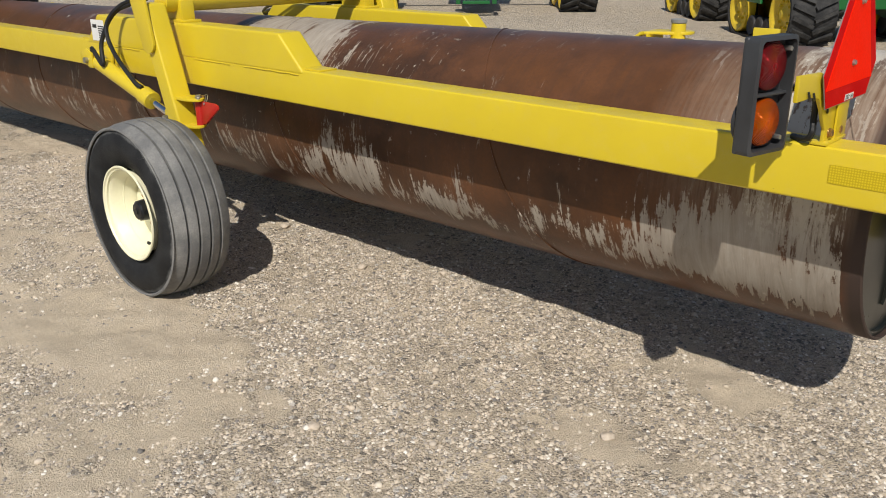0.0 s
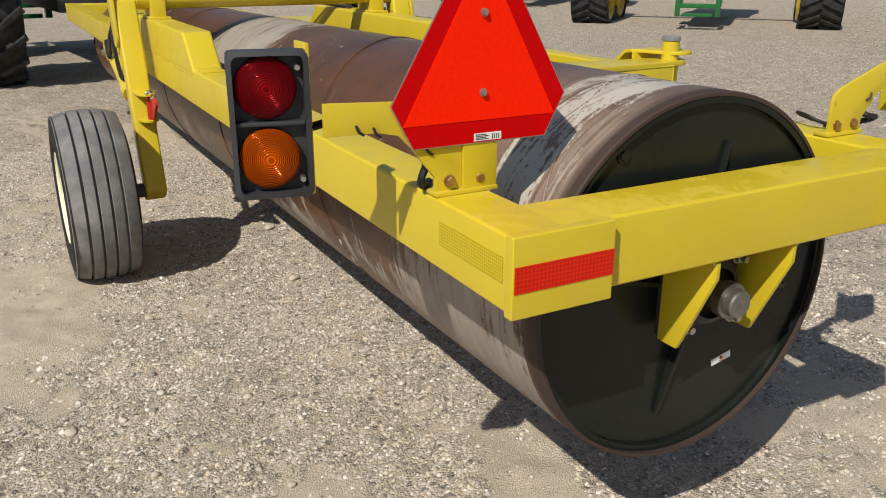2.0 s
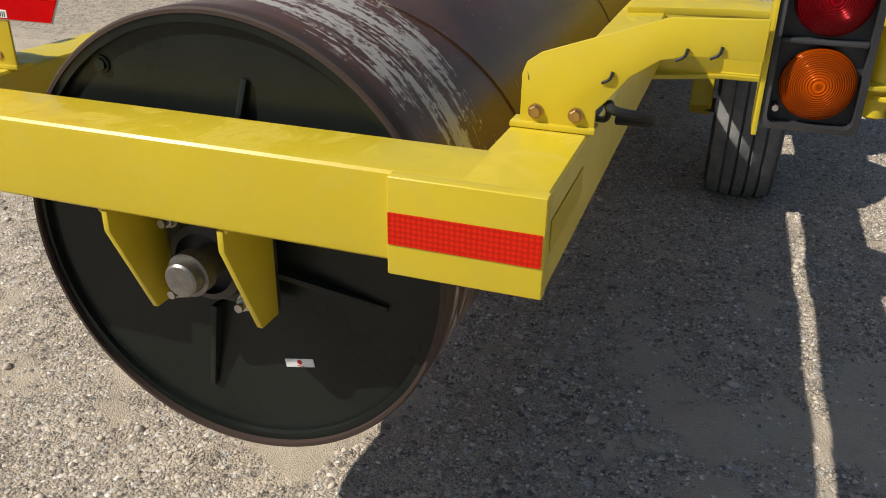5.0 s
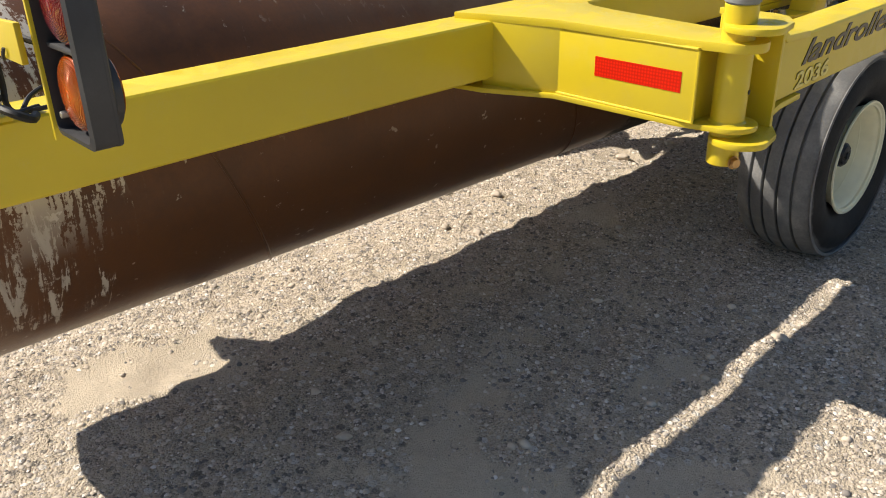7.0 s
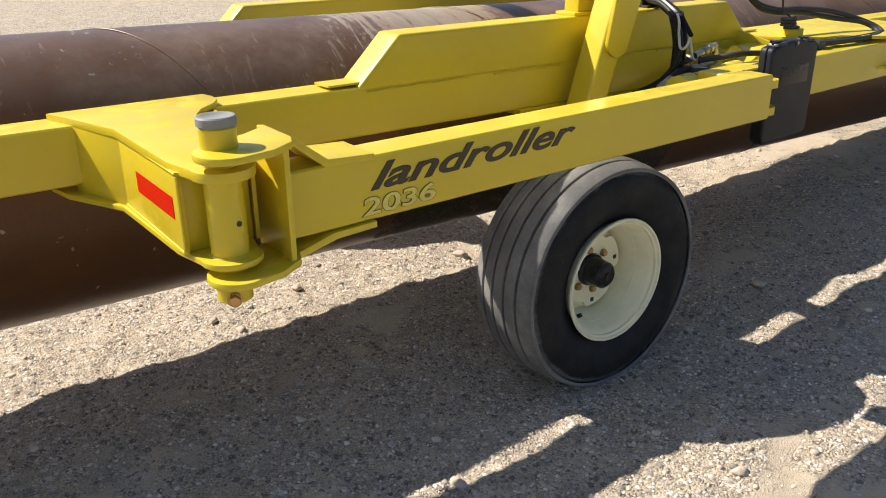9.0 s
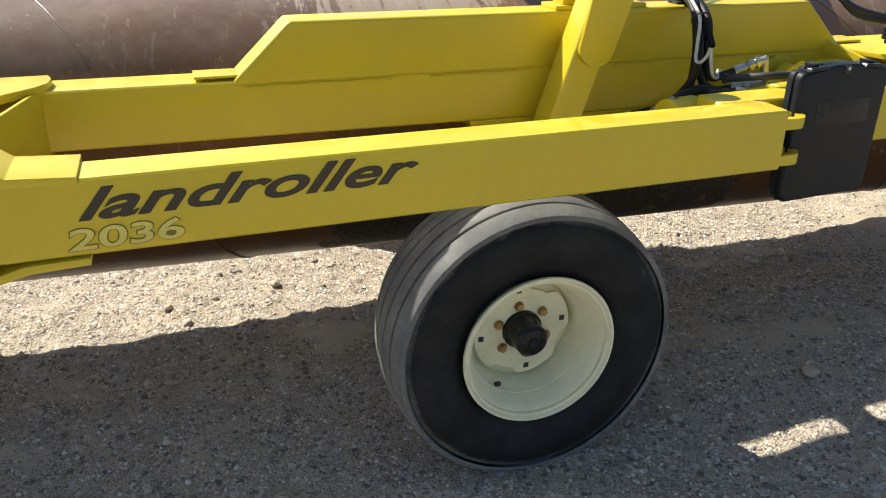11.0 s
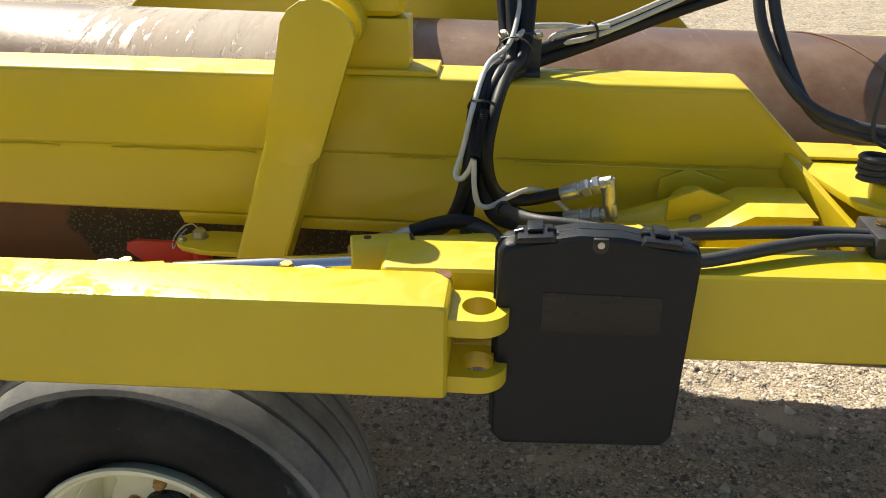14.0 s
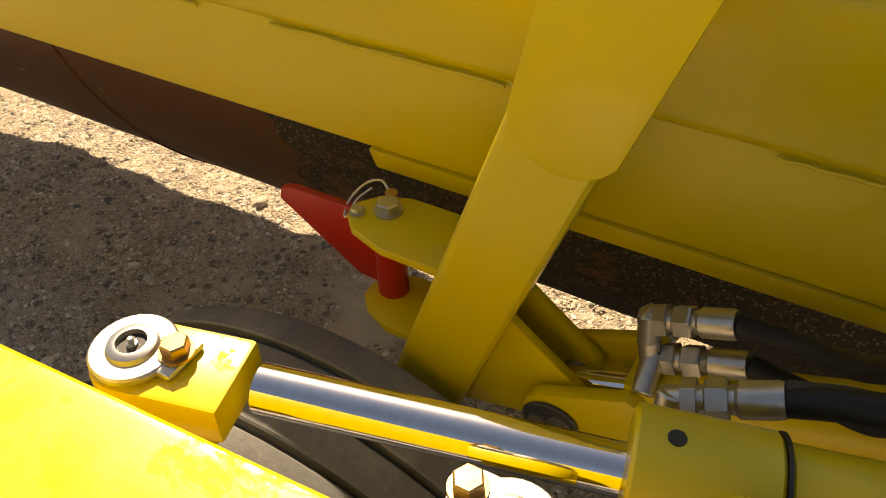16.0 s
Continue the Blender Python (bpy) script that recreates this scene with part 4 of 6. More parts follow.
    lathe(bm, [(-0.01, 0.058), (0.012, 0.058), (0.018, 0.052), (0.035, 0.050), (0.075, 0.047), (0.084, 0.038), (0.086, 0.016), (0.092, 0.014), (0.092, 0)], o, way, 32)
    part("hub_cap", bm, PANEL, holder, "black hub cap")
    for k in range(6):
        a = radians(20 + 60 * k)
        p = Vector(o) + Vector((0.078 * math.cos(a), s * 0.003, 0.078 * math.sin(a)))
        bm = bmesh.new()
        hexbolt(bm, p, way, 0.0115, 0.013)
        part("lug_bolt", bm, BRASS, holder)
    for k in range(4):
        a = radians(-6 + 89 * k)
        p = Vector(o) + Vector((0.125 * math.cos(a), s * -0.004, 0.125 * math.sin(a)))
        bm = bmesh.new()
        box(bm, p.x - 0.008, p.x + 0.008, p.y - 0.003, p.y + 0.0065, p.z - 0.008, p.z + 0.008, 0)
        part("slot", bm, INK, holder)
    bm = bmesh.new()
    a = radians(-58 if s > 0 else -90)
    p = Vector(o) + Vector((0.176 * math.cos(a), s * 0.035, 0.176 * math.sin(a)))
    rod(bm, p, p + Vector((0, s * 0.018, 0)) - 0.016 * Vector((math.cos(a), 0, math.sin(a))), 0.0075, seg=10)
    part("valve", bm, INK, holder)
    return holder


wheels = {s: wheel(s) for s in (-1, 1)}


# lift cylinders between side beam and leg
for s in (-1, 1):
    p, q = Vector((along(s, -4.32), s * 0.745, 1.01)), Vector((along(s, -3.46), s * 0.755, 0.795)) if s < 0 else Vector((-3.413, 0.755, 0.757))
    d = (q - p).normalized()
    bm = bmesh.new()
    reach = 0.60 if s < 0 else 0.66
    rod(bm, p, p + d * reach, 0.040, seg=28, ch=0.004)
    rod(bm, p + d * (reach - 0.07), p + d * (reach + 0.02), 0.047, seg=28, ch=0.004)
    rod(bm, p - Vector((0, s * 0.03, 0)), p + Vector((0, s * 0.03, 0)), 0.045, seg=24)
    cyl = part("lift_cylinder", bm, YELLOW, roller)
    bm = bmesh.new()
    rod(bm, p + d * 0.60, q, 0.019, seg=20)
    part("piston_rod", bm, CHROME, cyl)
    for o in (p, q):
        bm = bmesh.new()
        rod(bm, o - Vector((0, s * 0.06, 0)), o + Vector((0, s * 0.06, 0)), 0.016, seg=16)
        part("pin", bm, STEEL, cyl)
    for y in (0.662, 0.775):
        bm = bmesh.new()
        prism(bm, [(along(s, x), z) for x, z in ((-4.40, 0.99), (-4.26, 0.97), (-4.26, 1.05), (-4.32, 1.075), (-4.40, 1.05))], "y", s * y, s * (y + 0.012), 0.004)
        part("cylinder_lug", bm, YELLOW, cyl)
    if s < 0:
        for y in (0.69, 0.772):
            bm = bmesh.new()
            prism(bm, [(along(s, x), z) for x, z in ((-3.50, 0.83), (-3.50, 0.77), (-3.44, 0.76), (-3.36, 0.72), (-3.39, 0.86))], "y", s * y, s * (y + 0.012), 0.003)
            part("cylinder_lug", bm, YELLOW, cyl)
    else:
        # yoke on the cylinder's end, pinned to two gussets welded to the leg
        for y0, y1 in ((0.796, 0.816), (0.700, 0.716)):
            bm = bmesh.new()
            nose = [(-3.412 + 0.036 * math.cos(radians(60 - 20 * k)), 0.755 + 0.036 * math.sin(radians(60 - 20 * k))) for k in range(11)]
            prism(bm, nose + [(-3.515, 0.752), (-3.505, 0.826), (-3.490, 0.832)], "y", y0, y1, 0.004)
            part("rod_eye", bm, YELLOW, cyl)
        bm = bmesh.new()
        prism(bm, [(-3.488, 0.744), (-3.515, 0.744), (-3.520, 0.832), (-3.480, 0.835)], "y", 0.716, 0.796, 0.004)
        part("yoke", bm, YELLOW, cyl)
        for y0 in (0.722, 0.776):
            bm = bmesh.new()
            prism(bm, [(-3.290, 0.690), (-3.345, 0.860), (-3.372, 0.838), (-3.440, 0.784), (-3.444, 0.752), (-3.412, 0.720)], "y", y0, y0 + 0.014, 0.003)
            part("gusset", bm, YELLOW, cyl)
        bm = bmesh.new()
        t = bmesh.new()
        rod(t, (0, 0, 0), (0, 0.006, 0), 0.027, seg=28, ch=0.002)
        merge(bm, t, Matrix.Translation((-3.413, 0.816, 0.755)) @ Matrix.Diagonal((1.25, 1, 1, 1)))
        part("washer", bm, DARKIRON, cyl)
        bm = bmesh.new()
        hexbolt(bm, (-3.425, 0.822, 0.756), (0, 1, 0), 0.012, 0.010)
        part("bolt", bm, DULL, cyl)
        bm = bmesh.new()
        rod(bm, (-3.399, 0.822, 0.752), (-3.399, 0.826, 0.752), 0.011, seg=16)
        part("pin_end", bm, DULL, cyl)
        continue
    bm = bmesh.new()
    a = p + Vector((0.03, s * 0.02, 0.045))
    b = p + d * 0.56 + Vector((0, s * 0.02, 0.05))
    sweep(bm, [b, b + Vector((-0.06, s * 0.01, 0.03)), (along(s, -4.02), s * 0.77, 1.08), (along(s, -4.10), s * 0.75, 1.20), (along(s, -4.02), s * 0.70, 1.30), (along(s, -3.85), s * 0.62, 1.36), (along(s, -3.75), s * 0.56, 1.42)], 0.0115, 10)
    part("hose", bm, HOSE, cyl, "black hydraulic hose")
    bm = bmesh.new()
    sweep(bm, [a, a + Vector((0.05, s * 0.02, 0.02)), (along(s, -4.12), s * 0.79, 1.00), (along(s, -4.14), s * 0.77, 1.12), (along(s, -4.06), s * 0.71, 1.27), (along(s, -3.85), s * 0.63, 1.34), (along(s, -3.75), s * 0.58, 1.40)], 0.0115, 10)
    part("hose", bm, HOSE, cyl)

# warning label on the upper box
bm = bmesh.new()
box(bm, -4.315, -4.165, -0.6595, -0.6585, 1.095, 1.210, 0)
lab = part("warning_label", bm, WHITE, roller, "white warning label with black print")
bm = bmesh.new()
for k in range(6):
    box(bm, -4.235, -4.172, -0.6600, -0.6595, 1.112 + 0.012 * k, 1.119 + 0.012 * k, 0)
rod(bm, (-4.275, -0.6592, 1.13), (-4.275, -0.6586, 1.13), 0.018, seg=16)
box(bm, -4.300, -4.250, -0.6600, -0.6595, 1.165, 1.185, 0)
part("print", bm, INK, lab)

# ---- lights and slow vehicle sign ----
def light_bracket(s):
    X0, X1 = -0.320, -0.310
    far = 0.0 if s > 0 else -0.015
    bm = bmesh.new()
    pts = [(0.545, 1.098), (0.545, 1.185), (0.552, 1.205), (0.575, 1.222), (0.772, 1.292), (0.915, 1.299), (0.915, 1.237), (0.81, 1.236), (0.765, 1.226), (0.72, 1.195), (0.69, 1.155), (0.672, 1.135), (0.672, 1.098)]
    prism(bm, [(s * (y + (far if y > 0.75 else 0)), z) for y, z in pts], "x", X0, X1, 0.002)
    box(bm, -0.430, -0.368 if s < 0 else -0.330, s * (0.916 + far), s * (0.924 + far), 1.118, 1.402, 0.002)
    ob = part("light_bracket", bm, YELLOW, roller, "bent yellow steel bracket")
    bm = bmesh.new()
    box(bm, -0.345, -0.30, s * 0.53, s * 0.675, 1.0955, 1.105, 0.002)
    part("bracket_foot", bm, YELLOW, ob)
    for y in (0.572, 0.640):
        bm = bmesh.new()
        hexbolt(bm, (-0.310, s * y, 1.124), (1, 0, 0), 0.0105, 0.009)
        part("bolt", bm, BRASS, ob)
    for y, z in ((0.69, 1.19), (0.80, 1.236), (0.85 + far, 1.243)):
        bm = bmesh.new()
        sweep(bm, [(-0.307, s * (y + 0.004), z + 0.012), (-0.305, s * y, z), (-0.309, s * (y - 0.012), z - 0.008)], 0.0028, 6)
        part("cable_tie", bm, INK, ob)
    bm = bmesh.new()
    sweep(bm, [(-0.38, s * (0.92 + far), 1.245), (-0.335, s * 0.84, 1.265), (-0.335, s * 0.755, 1.255), (-0.335, s * 0.70, 1.215), (-0.340, s * 0.678, 1.160), (-0.335, s * 0.690, 1.130), (-0.350, s * 0.680, 1.110), (-0.40, s * 0.64, 1.102)], 0.0055 if s > 0 else 0.0085, 8)
    part("light_cable", bm, HOSE, ob, "black light cable")
    if s > 0:
        bm = bmesh.new()
        sweep(bm, [(-0.325, 0.69, 1.145), (-0.31, 0.705, 1.138), (-0.325, 0.755, 1.128), (-0.35, 0.76, 1.115), (-0.375, 0.70, 1.104)], 0.008, 8)
        part("light_cable", bm, HOSE, ob)
        bm = bmesh.new()
        sweep(bm, [(-0.37, 0.645, 1.102), (-0.40, 0.612, 1.118), (-0.44, 0.604, 1.130), (-0.475, 0.618, 1.128), (-0.475, 0.645, 1.116), (-0.44, 0.662, 1.106), (-0.37, 0.658, 1.102)], 0.0045, 8)
        part("light_cable", bm, HOSE, ob)
    # lamp unit
    holder = new("tail_lamp")
    holder.empty_display_size = 0.05
    holder.parent = roller
    mid = Vector((-0.36, s * (0.998 + far), 1.262))
    yl = 0.999 + far + (0.003 if s < 0 else 0.0)
    holder.location = mid - ORG[roller]
    holder["label"] = "black twin tail lamp housing with red and amber lenses"
    ORG[holder] = mid
    holder.rotation_euler.z = radians(-13 if s < 0 else 0)
    y0, y1, z0, z1 = 0.925 + far, 1.068 + far, 1.130, 1.396
    bm = bmesh.new()
    box(bm, -0.380, -0.364, s * (y0 + 0.001), s * (y1 - 0.001), z0 + 0.001, z1 - 0.001, 0.008, 3)
    part("housing_back", bm, PLASTIC, holder)
    outer = []
    for oy, oz, t0 in ((y1 - 0.014, z1 - 0.014, 0), (y0 + 0.014, z1 - 0.014, 90), (y0 + 0.014, z0 + 0.014, 180), (y1 - 0.014, z0 + 0.014, 270)):
        outer += [(oy + 0.014 * math.cos(radians(t0 + 30 * k)), oz + 0.014 * math.sin(radians(t0 + 30 * k))) for k in range(4)]
    my, mz = (y0 + y1) / 2, (z0 + z1) / 2
    inner = [(my + (y - my) * 0.87, mz + (z - mz) * 0.93) for y, z in outer]
    bm = bmesh.new()
    rows = [[bm.verts.new((x, s * y, z)) for y, z in some] for some, x in ((outer, -0.370), (outer, -0.336), (inner, -0.333), (inner, -0.370))]
    for ra, rb in zip(rows, rows[1:] + rows[:1]):
        for k in range(16):
            bm.faces.new((ra[k], ra[(k + 1) % 16], rb[(k + 1) % 16], rb[k]))
    bmesh.ops.recalc_face_normals(bm, faces=bm.faces)
    part("housing_rim", bm, PLASTIC, holder)
    bm = bmesh.new()
    box(bm, -0.368, -0.343, s * (y0 + 0.010), s * (y1 - 0.010), 1.262, 1.270, 0.003)
    part("divider", bm, PLASTIC, holder)
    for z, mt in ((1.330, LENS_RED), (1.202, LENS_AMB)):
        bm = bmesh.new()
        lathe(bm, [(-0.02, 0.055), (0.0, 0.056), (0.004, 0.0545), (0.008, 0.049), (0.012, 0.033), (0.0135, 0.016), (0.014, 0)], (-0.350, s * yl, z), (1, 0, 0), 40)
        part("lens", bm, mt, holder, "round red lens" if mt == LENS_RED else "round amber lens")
    bm = bmesh.new()
    lathe(bm, [(-0.01, 0.052), (0.0, 0.0535), (0.010, 0.048), (0.016, 0.03), (0.018, 0)], (-0.390, s * yl, 1.202), (-1, 0, 0), 40)
    part("lens", bm, LENS_AMB, holder, "round amber lens")
    bm = bmesh.new()
    lathe(bm, [(0.0, 0.058), (0.013, 0.058), (0.010, 0.0)], (-0.3805, s * yl, 1.202), (-1, 0, 0), 40)
    part("lens_ring", bm, PLASTIC, holder)
    for z in (1.365, 1.162):
        bm = bmesh.new()
        hexbolt(bm, (-0.369, s * (0.945 + far), z), (1, 0, 0), 0.006, 0.03)
        part("screw", bm, STEEL, holder)


PLAN.append(Matrix.Translation((0.016, 0.020, 0.0)))
light_bracket(-1)

bm = bmesh.new()
box(bm, -0.309, -0.303, -0.612, -0.532, 1.10, 1.50, 0.002)
part("sign_mount", bm, YELLOW, roller)


def sign_outline(w, t):
    """Cut-cornered triangle: half width w of the side tips; t shrinks it."""
    return [(-0.154 + t * 1.1, 1.197 + t), (0.154 - t * 1.1, 1.197 + t), (0.200 - t * 1.25, 1.284 + t * 0.2), (0.040 - t * 0.5, 1.556 - t), (-0.040 + t * 0.5, 1.556 - t), (-0.200 + t * 1.25, 1.284 + t * 0.2)]


SY = -0.572
sign = new("slow_vehicle_sign")
sign.empty_display_size = 0.05
sign.parent = roller
sign.location = Vector((-0.30, SY, 1.35)) - ORG[roller]
sign["label"] = "orange and red slow moving vehicle triangle"
ORG[sign] = Vector((-0.30, SY, 1.35))
bm = bmesh.new()
prism(bm, [(SY + y, z) for y, z in sign_outline(0.196, 0)], "x", -0.3025, -0.3005, 0)
part("backing", bm, STEEL, sign)
bm = bmesh.new()
prism(bm, [(SY + y, z) for y, z in sign_outline(0.196, 0.002)], "x", -0.3005, -0.2995, 0)
part("border", bm, SMV_RED, sign, "dark red reflective border")
bm = bmesh.new()
prism(bm, [(SY - 0.1745, 1.2435), (SY + 0.1745, 1.2435), (SY + 0.005, 1.5495), (SY - 0.005, 1.5495)], "x", -0.2995, -0.2985, 0)
part("face", bm, SMV_ORANGE, sign, "fluorescent orange face")
for z in (1.298, 1.450):
    bm = bmesh.new()
    hexbolt(bm, (-0.2985, SY, z), (1, 0, 0), 0.0065, 0.007)
    part("bolt", bm, STEEL, sign)
bm = bmesh.new()
box(bm, -0.2995, -0.2988, SY - 0.018, SY + 0.046, 1.2015, 1.217, 0)
part("label_strip", bm, WHITE, sign, "small white printed label")
bm = bmesh.new()
for k in range(4):
    box(bm, -0.2988, -0.2984, SY - 0.014, SY + 0.016 - 0.006 * (k % 2), 1.204 + 0.003 * k, 1.2055 + 0.003 * k, 0)
for k in range(4):
    box(bm, -0.2988, -0.2984, SY + 0.024 + 0.005 * k, SY + 0.026 + 0.005 * k, 1.2035, 1.2135, 0)
part("print", bm, INK, sign)
PLAN.pop()
light_bracket(1)

# ---- hinge brackets on the front beam, near and far ----

def hinge_bracket(m):
    bm = bmesh.new()
    nose = [(-1.8330 + 0.066 * math.cos(radians(-8 + 14 * k)), 1.342 + 0.066 * math.sin(radians(-8 + 14 * k))) for k in range(15)]
    top = [(-1.6548, 0.575), (-1.684, 0.656), (-1.747, 0.868), (-1.750, 1.24)] + nose + [(-1.9175, 1.24), (-1.968, 0.83), (-2.000, 0.775), (-2.060, 0.715), (-2.085, 0.672), (-2.090, 0.62), (-2.078, 0.575)]
    prism(bm, top, "z", BEAM_T + 0.021, BEAM_T + 0.043, 0.003, m=m)
    ob = part("hinge_plate", bm, YELLOW, roller)
    bm = bmesh.new()
    low = [(-1.6353, 0.575), (-1.6548, 0.68), (-1.7400, 0.868)] + top[3:]
    prism(bm, low, "z", BEAM_B - 0.016, BEAM_B - 0.002, 0.003, m=m)
    part("lower_plate", bm, YELLOW, ob)
    bm = bmesh.new()
    box(bm, -1.7638, -1.7521, 0.86, 1.286, BEAM_B - 0.002, BEAM_T + 0.028, 0.001, m=m)
    part("web_plate", bm, YELLOW, ob)
    bm = bmesh.new()
    prism(bm, [(-1.684, 0.656), (-1.6966, 0.656), (-1.7638, 0.872), (-1.7521, 0.875)], "z", BEAM_B - 0.002, BEAM_T + 0.028, 0.001, m=m)
    part("web_plate", bm, YELLOW, ob)
    bm = bmesh.new()
    prism(bm, [(-2.0635, 0.66), (-2.0732, 0.66), (-1.9224, 1.29), (-1.9126, 1.29)], "z", BEAM_B - 0.002, BEAM_T + 0.028, 0.001, m=m)
    part("web_plate", bm, YELLOW, ob)
    bm = bmesh.new()
    box(bm, -1.9120, -1.7640, 1.262, 1.274, BEAM_B - 0.002, BEAM_T + 0.028, 0.001, m=m)
    part("end_web", bm, YELLOW, ob)
    for run in ([(-1.7525, 0.87, BEAM_T + 0.025), (-1.7525, 1.285, BEAM_T + 0.025)], [(-1.7525, 0.87, BEAM_B + 0.001), (-1.7525, 1.285, BEAM_B + 0.001)], [(-1.7531, 1.287, BEAM_B), (-1.7531, 1.287, BEAM_T + 0.02)]):
        bm = bmesh.new()
        sweep(bm, run, 0.004, 8, smooth=False)
        bmesh.ops.transform(bm, matrix=m, verts=bm.verts)
        part("weld_bead", bm, YELLOW, ob)
    bm = bmesh.new()
    box(bm, -1.7517, -1.7507, 0.995, 1.248, 1.012, 1.062, 0, m=m)
    part("red_reflector", bm, TAPE_RED, ob, "red reflective tape strip")
    bm = bmesh.new()
    lathe(bm, [(0, 0.046), (0.006, 0.0405), (0.14, 0.0405), (0.168, 0.0405), (0.176, 0.047)], (-1.8330, 1.335, BEAM_B - 0.002), (0, 0, 1), 32)
    bmesh.ops.transform(bm, matrix=m, verts=bm.verts)
    part("hinge_tube", bm, YELLOW, ob)
    bm = bmesh.new()
    rod(bm, (-1.8330, 1.335, 0.839), (-1.8330, 1.335, 1.219), 0.0385, seg=32, ch=0.003)
    bmesh.ops.transform(bm, matrix=m, verts=bm.verts)
    pin = part("hinge_pin", bm, YELLOW, ob)
    bm = bmesh.new()
    lathe(bm, [(0, 0.037), (0.0035, 0.037), (0.004, 0.0412), (0.019, 0.0412), (0.022, 0.038), (0.022, 0.030), (0.020, 0.027), (0.020, 0)], (-1.8330, 1.335, 1.218), (0, 0, 1), 40)
    bmesh.ops.transform(bm, matrix=m, verts=bm.verts)
    part("pin_cap", bm, GREYCAP, ob, "grey plastic pin cap")
    bm = bmesh.new()
    hexbolt(bm, Vector((-1.8165, 1.374, 0.852)), (0.35, 0.9, 0), 0.013, 0.012)
    bmesh.ops.transform(bm, matrix=m, verts=bm.verts)
    part("pin_bolt", bm, BRASS, ob)
    bm = bmesh.new()
    rod(bm, (-1.8420, 1.366, 1.018), (-1.8440, 1.3765, 1.018), 0.006, seg=10)
    bmesh.ops.transform(bm, matrix=m, verts=bm.verts)
    part("grease_hole", bm, INK, ob)
    return ob


hinge_bracket(Matrix.Translation((0.106, -0.012, -0.030)) @ Matrix.Diagonal((1, 0.985, 1, 1)))


# ---- folding arms along the front ----
def slanted(x, y0=1.300, x0=-2.1802, k=0.029):
    return y0 + (x - x0) * k


FRONT = Matrix(((0.9744, 0, 0, 0.0589), (0, 1, 0, 0.010), (0, 0, 1, 0.012), (0, 0, 0, 1)))
PLAN.append(FRONT)


def arm_near():
    bm = bmesh.new()
    z0, z1 = 0.900, 1.056
    pts = [(-1.9640, slanted(-1.9640)), (-3.874, slanted(-3.874)), (-3.874, slanted(-3.874) - 0.115), (-1.9640, slanted(-1.9640) - 0.115)]
    prism(bm, pts, "z", z0, z1, 0.012, 3)
    ob = part("folding_arm", bm, YELLOW, roller)
    low = Matrix.Translation((0, -0.042, -0.010))
    # forked end round the hinge pin
    for z, poly in (
            (1.128, [(-1.9759, 1.128), (-1.9759, 1.144), (-1.992, 1.143), (-2.078, 1.079), (-2.1997, 1.073), (-2.1997, 1.057), (-2.070, 1.061), (-1.987, 1.127)]),
            (0.864, [(-1.9759, 0.880), (-1.9759, 0.864), (-1.992, 0.863), (-2.088, 0.888), (-2.1997, 0.894), (-2.1997, 0.909), (-2.082, 0.905), (-1.987, 0.879)])):
        knuckle = [(-1.8330 + 0.069 * math.cos(radians(-75 + 14 * k)), 1.372 + 0.069 * math.sin(radians(-75 + 14 * k))) for k in range(13)]
        bm = bmesh.new()
        prism(bm, knuckle + [(-1.915, 1.425), (-1.9759, 1.385), (-1.990, 1.350), (-1.990, 1.215), (-1.920, 1.262)], "z", z, z + 0.016, 0.004, m=low)
        part("fork_plate", bm, YELLOW, ob)
        bm = bmesh.new()
        prism(bm, poly, "y", 1.205, 1.349, 0.002, m=low)
        part("fork_strap", bm, YELLOW, ob)
    bm = bmesh.new()
    box(bm, -1.9642, -1.9506, 1.224, 1.389, 0.874, 1.134, 0.002, m=low)
    part("fork_web", bm, YELLOW, ob)
    for z in (1.014, 0.919):
        bm = bmesh.new()
        t = bmesh.new()
        ring_pts = []
        for k in range(48):
            a = 2 * math.pi * k / 48
            c, s_ = math.cos(a), math.sin(a)
            if c <= 0:
                ring_pts.append((-3.9175 + 0.045 * c, 1.19 + 0.045 * s_))
            else:
                f = min(0.057 / max(c, 1e-6), 0.045 / max(abs(s_), 1e-6))
                ring_pts.append((-3.9175 + f * c, 1.19 + f * s_))
        inner = [(-3.9175 + 0.026 * math.cos(2 * math.pi * k / 48), 1.19 + 0.026 * math.sin(2 * math.pi * k / 48)) for k in range(48)]
        rows = [[t.verts.new((x, y, zz)) for x, y in some] for some, zz in ((ring_pts, z - 0.014), (ring_pts, z + 0.014), (inner, z + 0.014), (inner, z - 0.014))]
        for a, b in zip(rows, rows[1:] + rows[:1]):
            for k in range(48):
                t.faces.new((a[k], a[(k + 1) % 48], b[(k + 1) % 48], b[k]))
        merge(bm, t)
        part("latch_eye", bm, YELLOW, ob, "yellow latch eye with a bare bore")
    # lettering reads along the outer face
    ang = math.atan(0.029)
    face = Matrix.Translation((-2.1830, slanted(-2.1830) + 0.0005, 0.975)) @ Matrix.Rotation(math.pi + ang, 4, 'Z') @ Matrix.Rotation(math.pi / 2, 4, 'X') @ Matrix.Rotation(0.012, 4, 'Z')
    lettering("landroller", 0.118, DECAL, "lettering", ob, face @ Matrix.Diagonal((1.44, 0.74, 1, 1)), 0.42, 0.0025)
    num = Matrix.Translation((-2.1760, slanted(-2.1760) + 0.0012, 0.914)) @ Matrix.Rotation(math.pi + ang, 4, 'Z') @ Matrix.Rotation(math.pi / 2, 4, 'X') @ Matrix.Rotation(0.012, 4, 'Z')
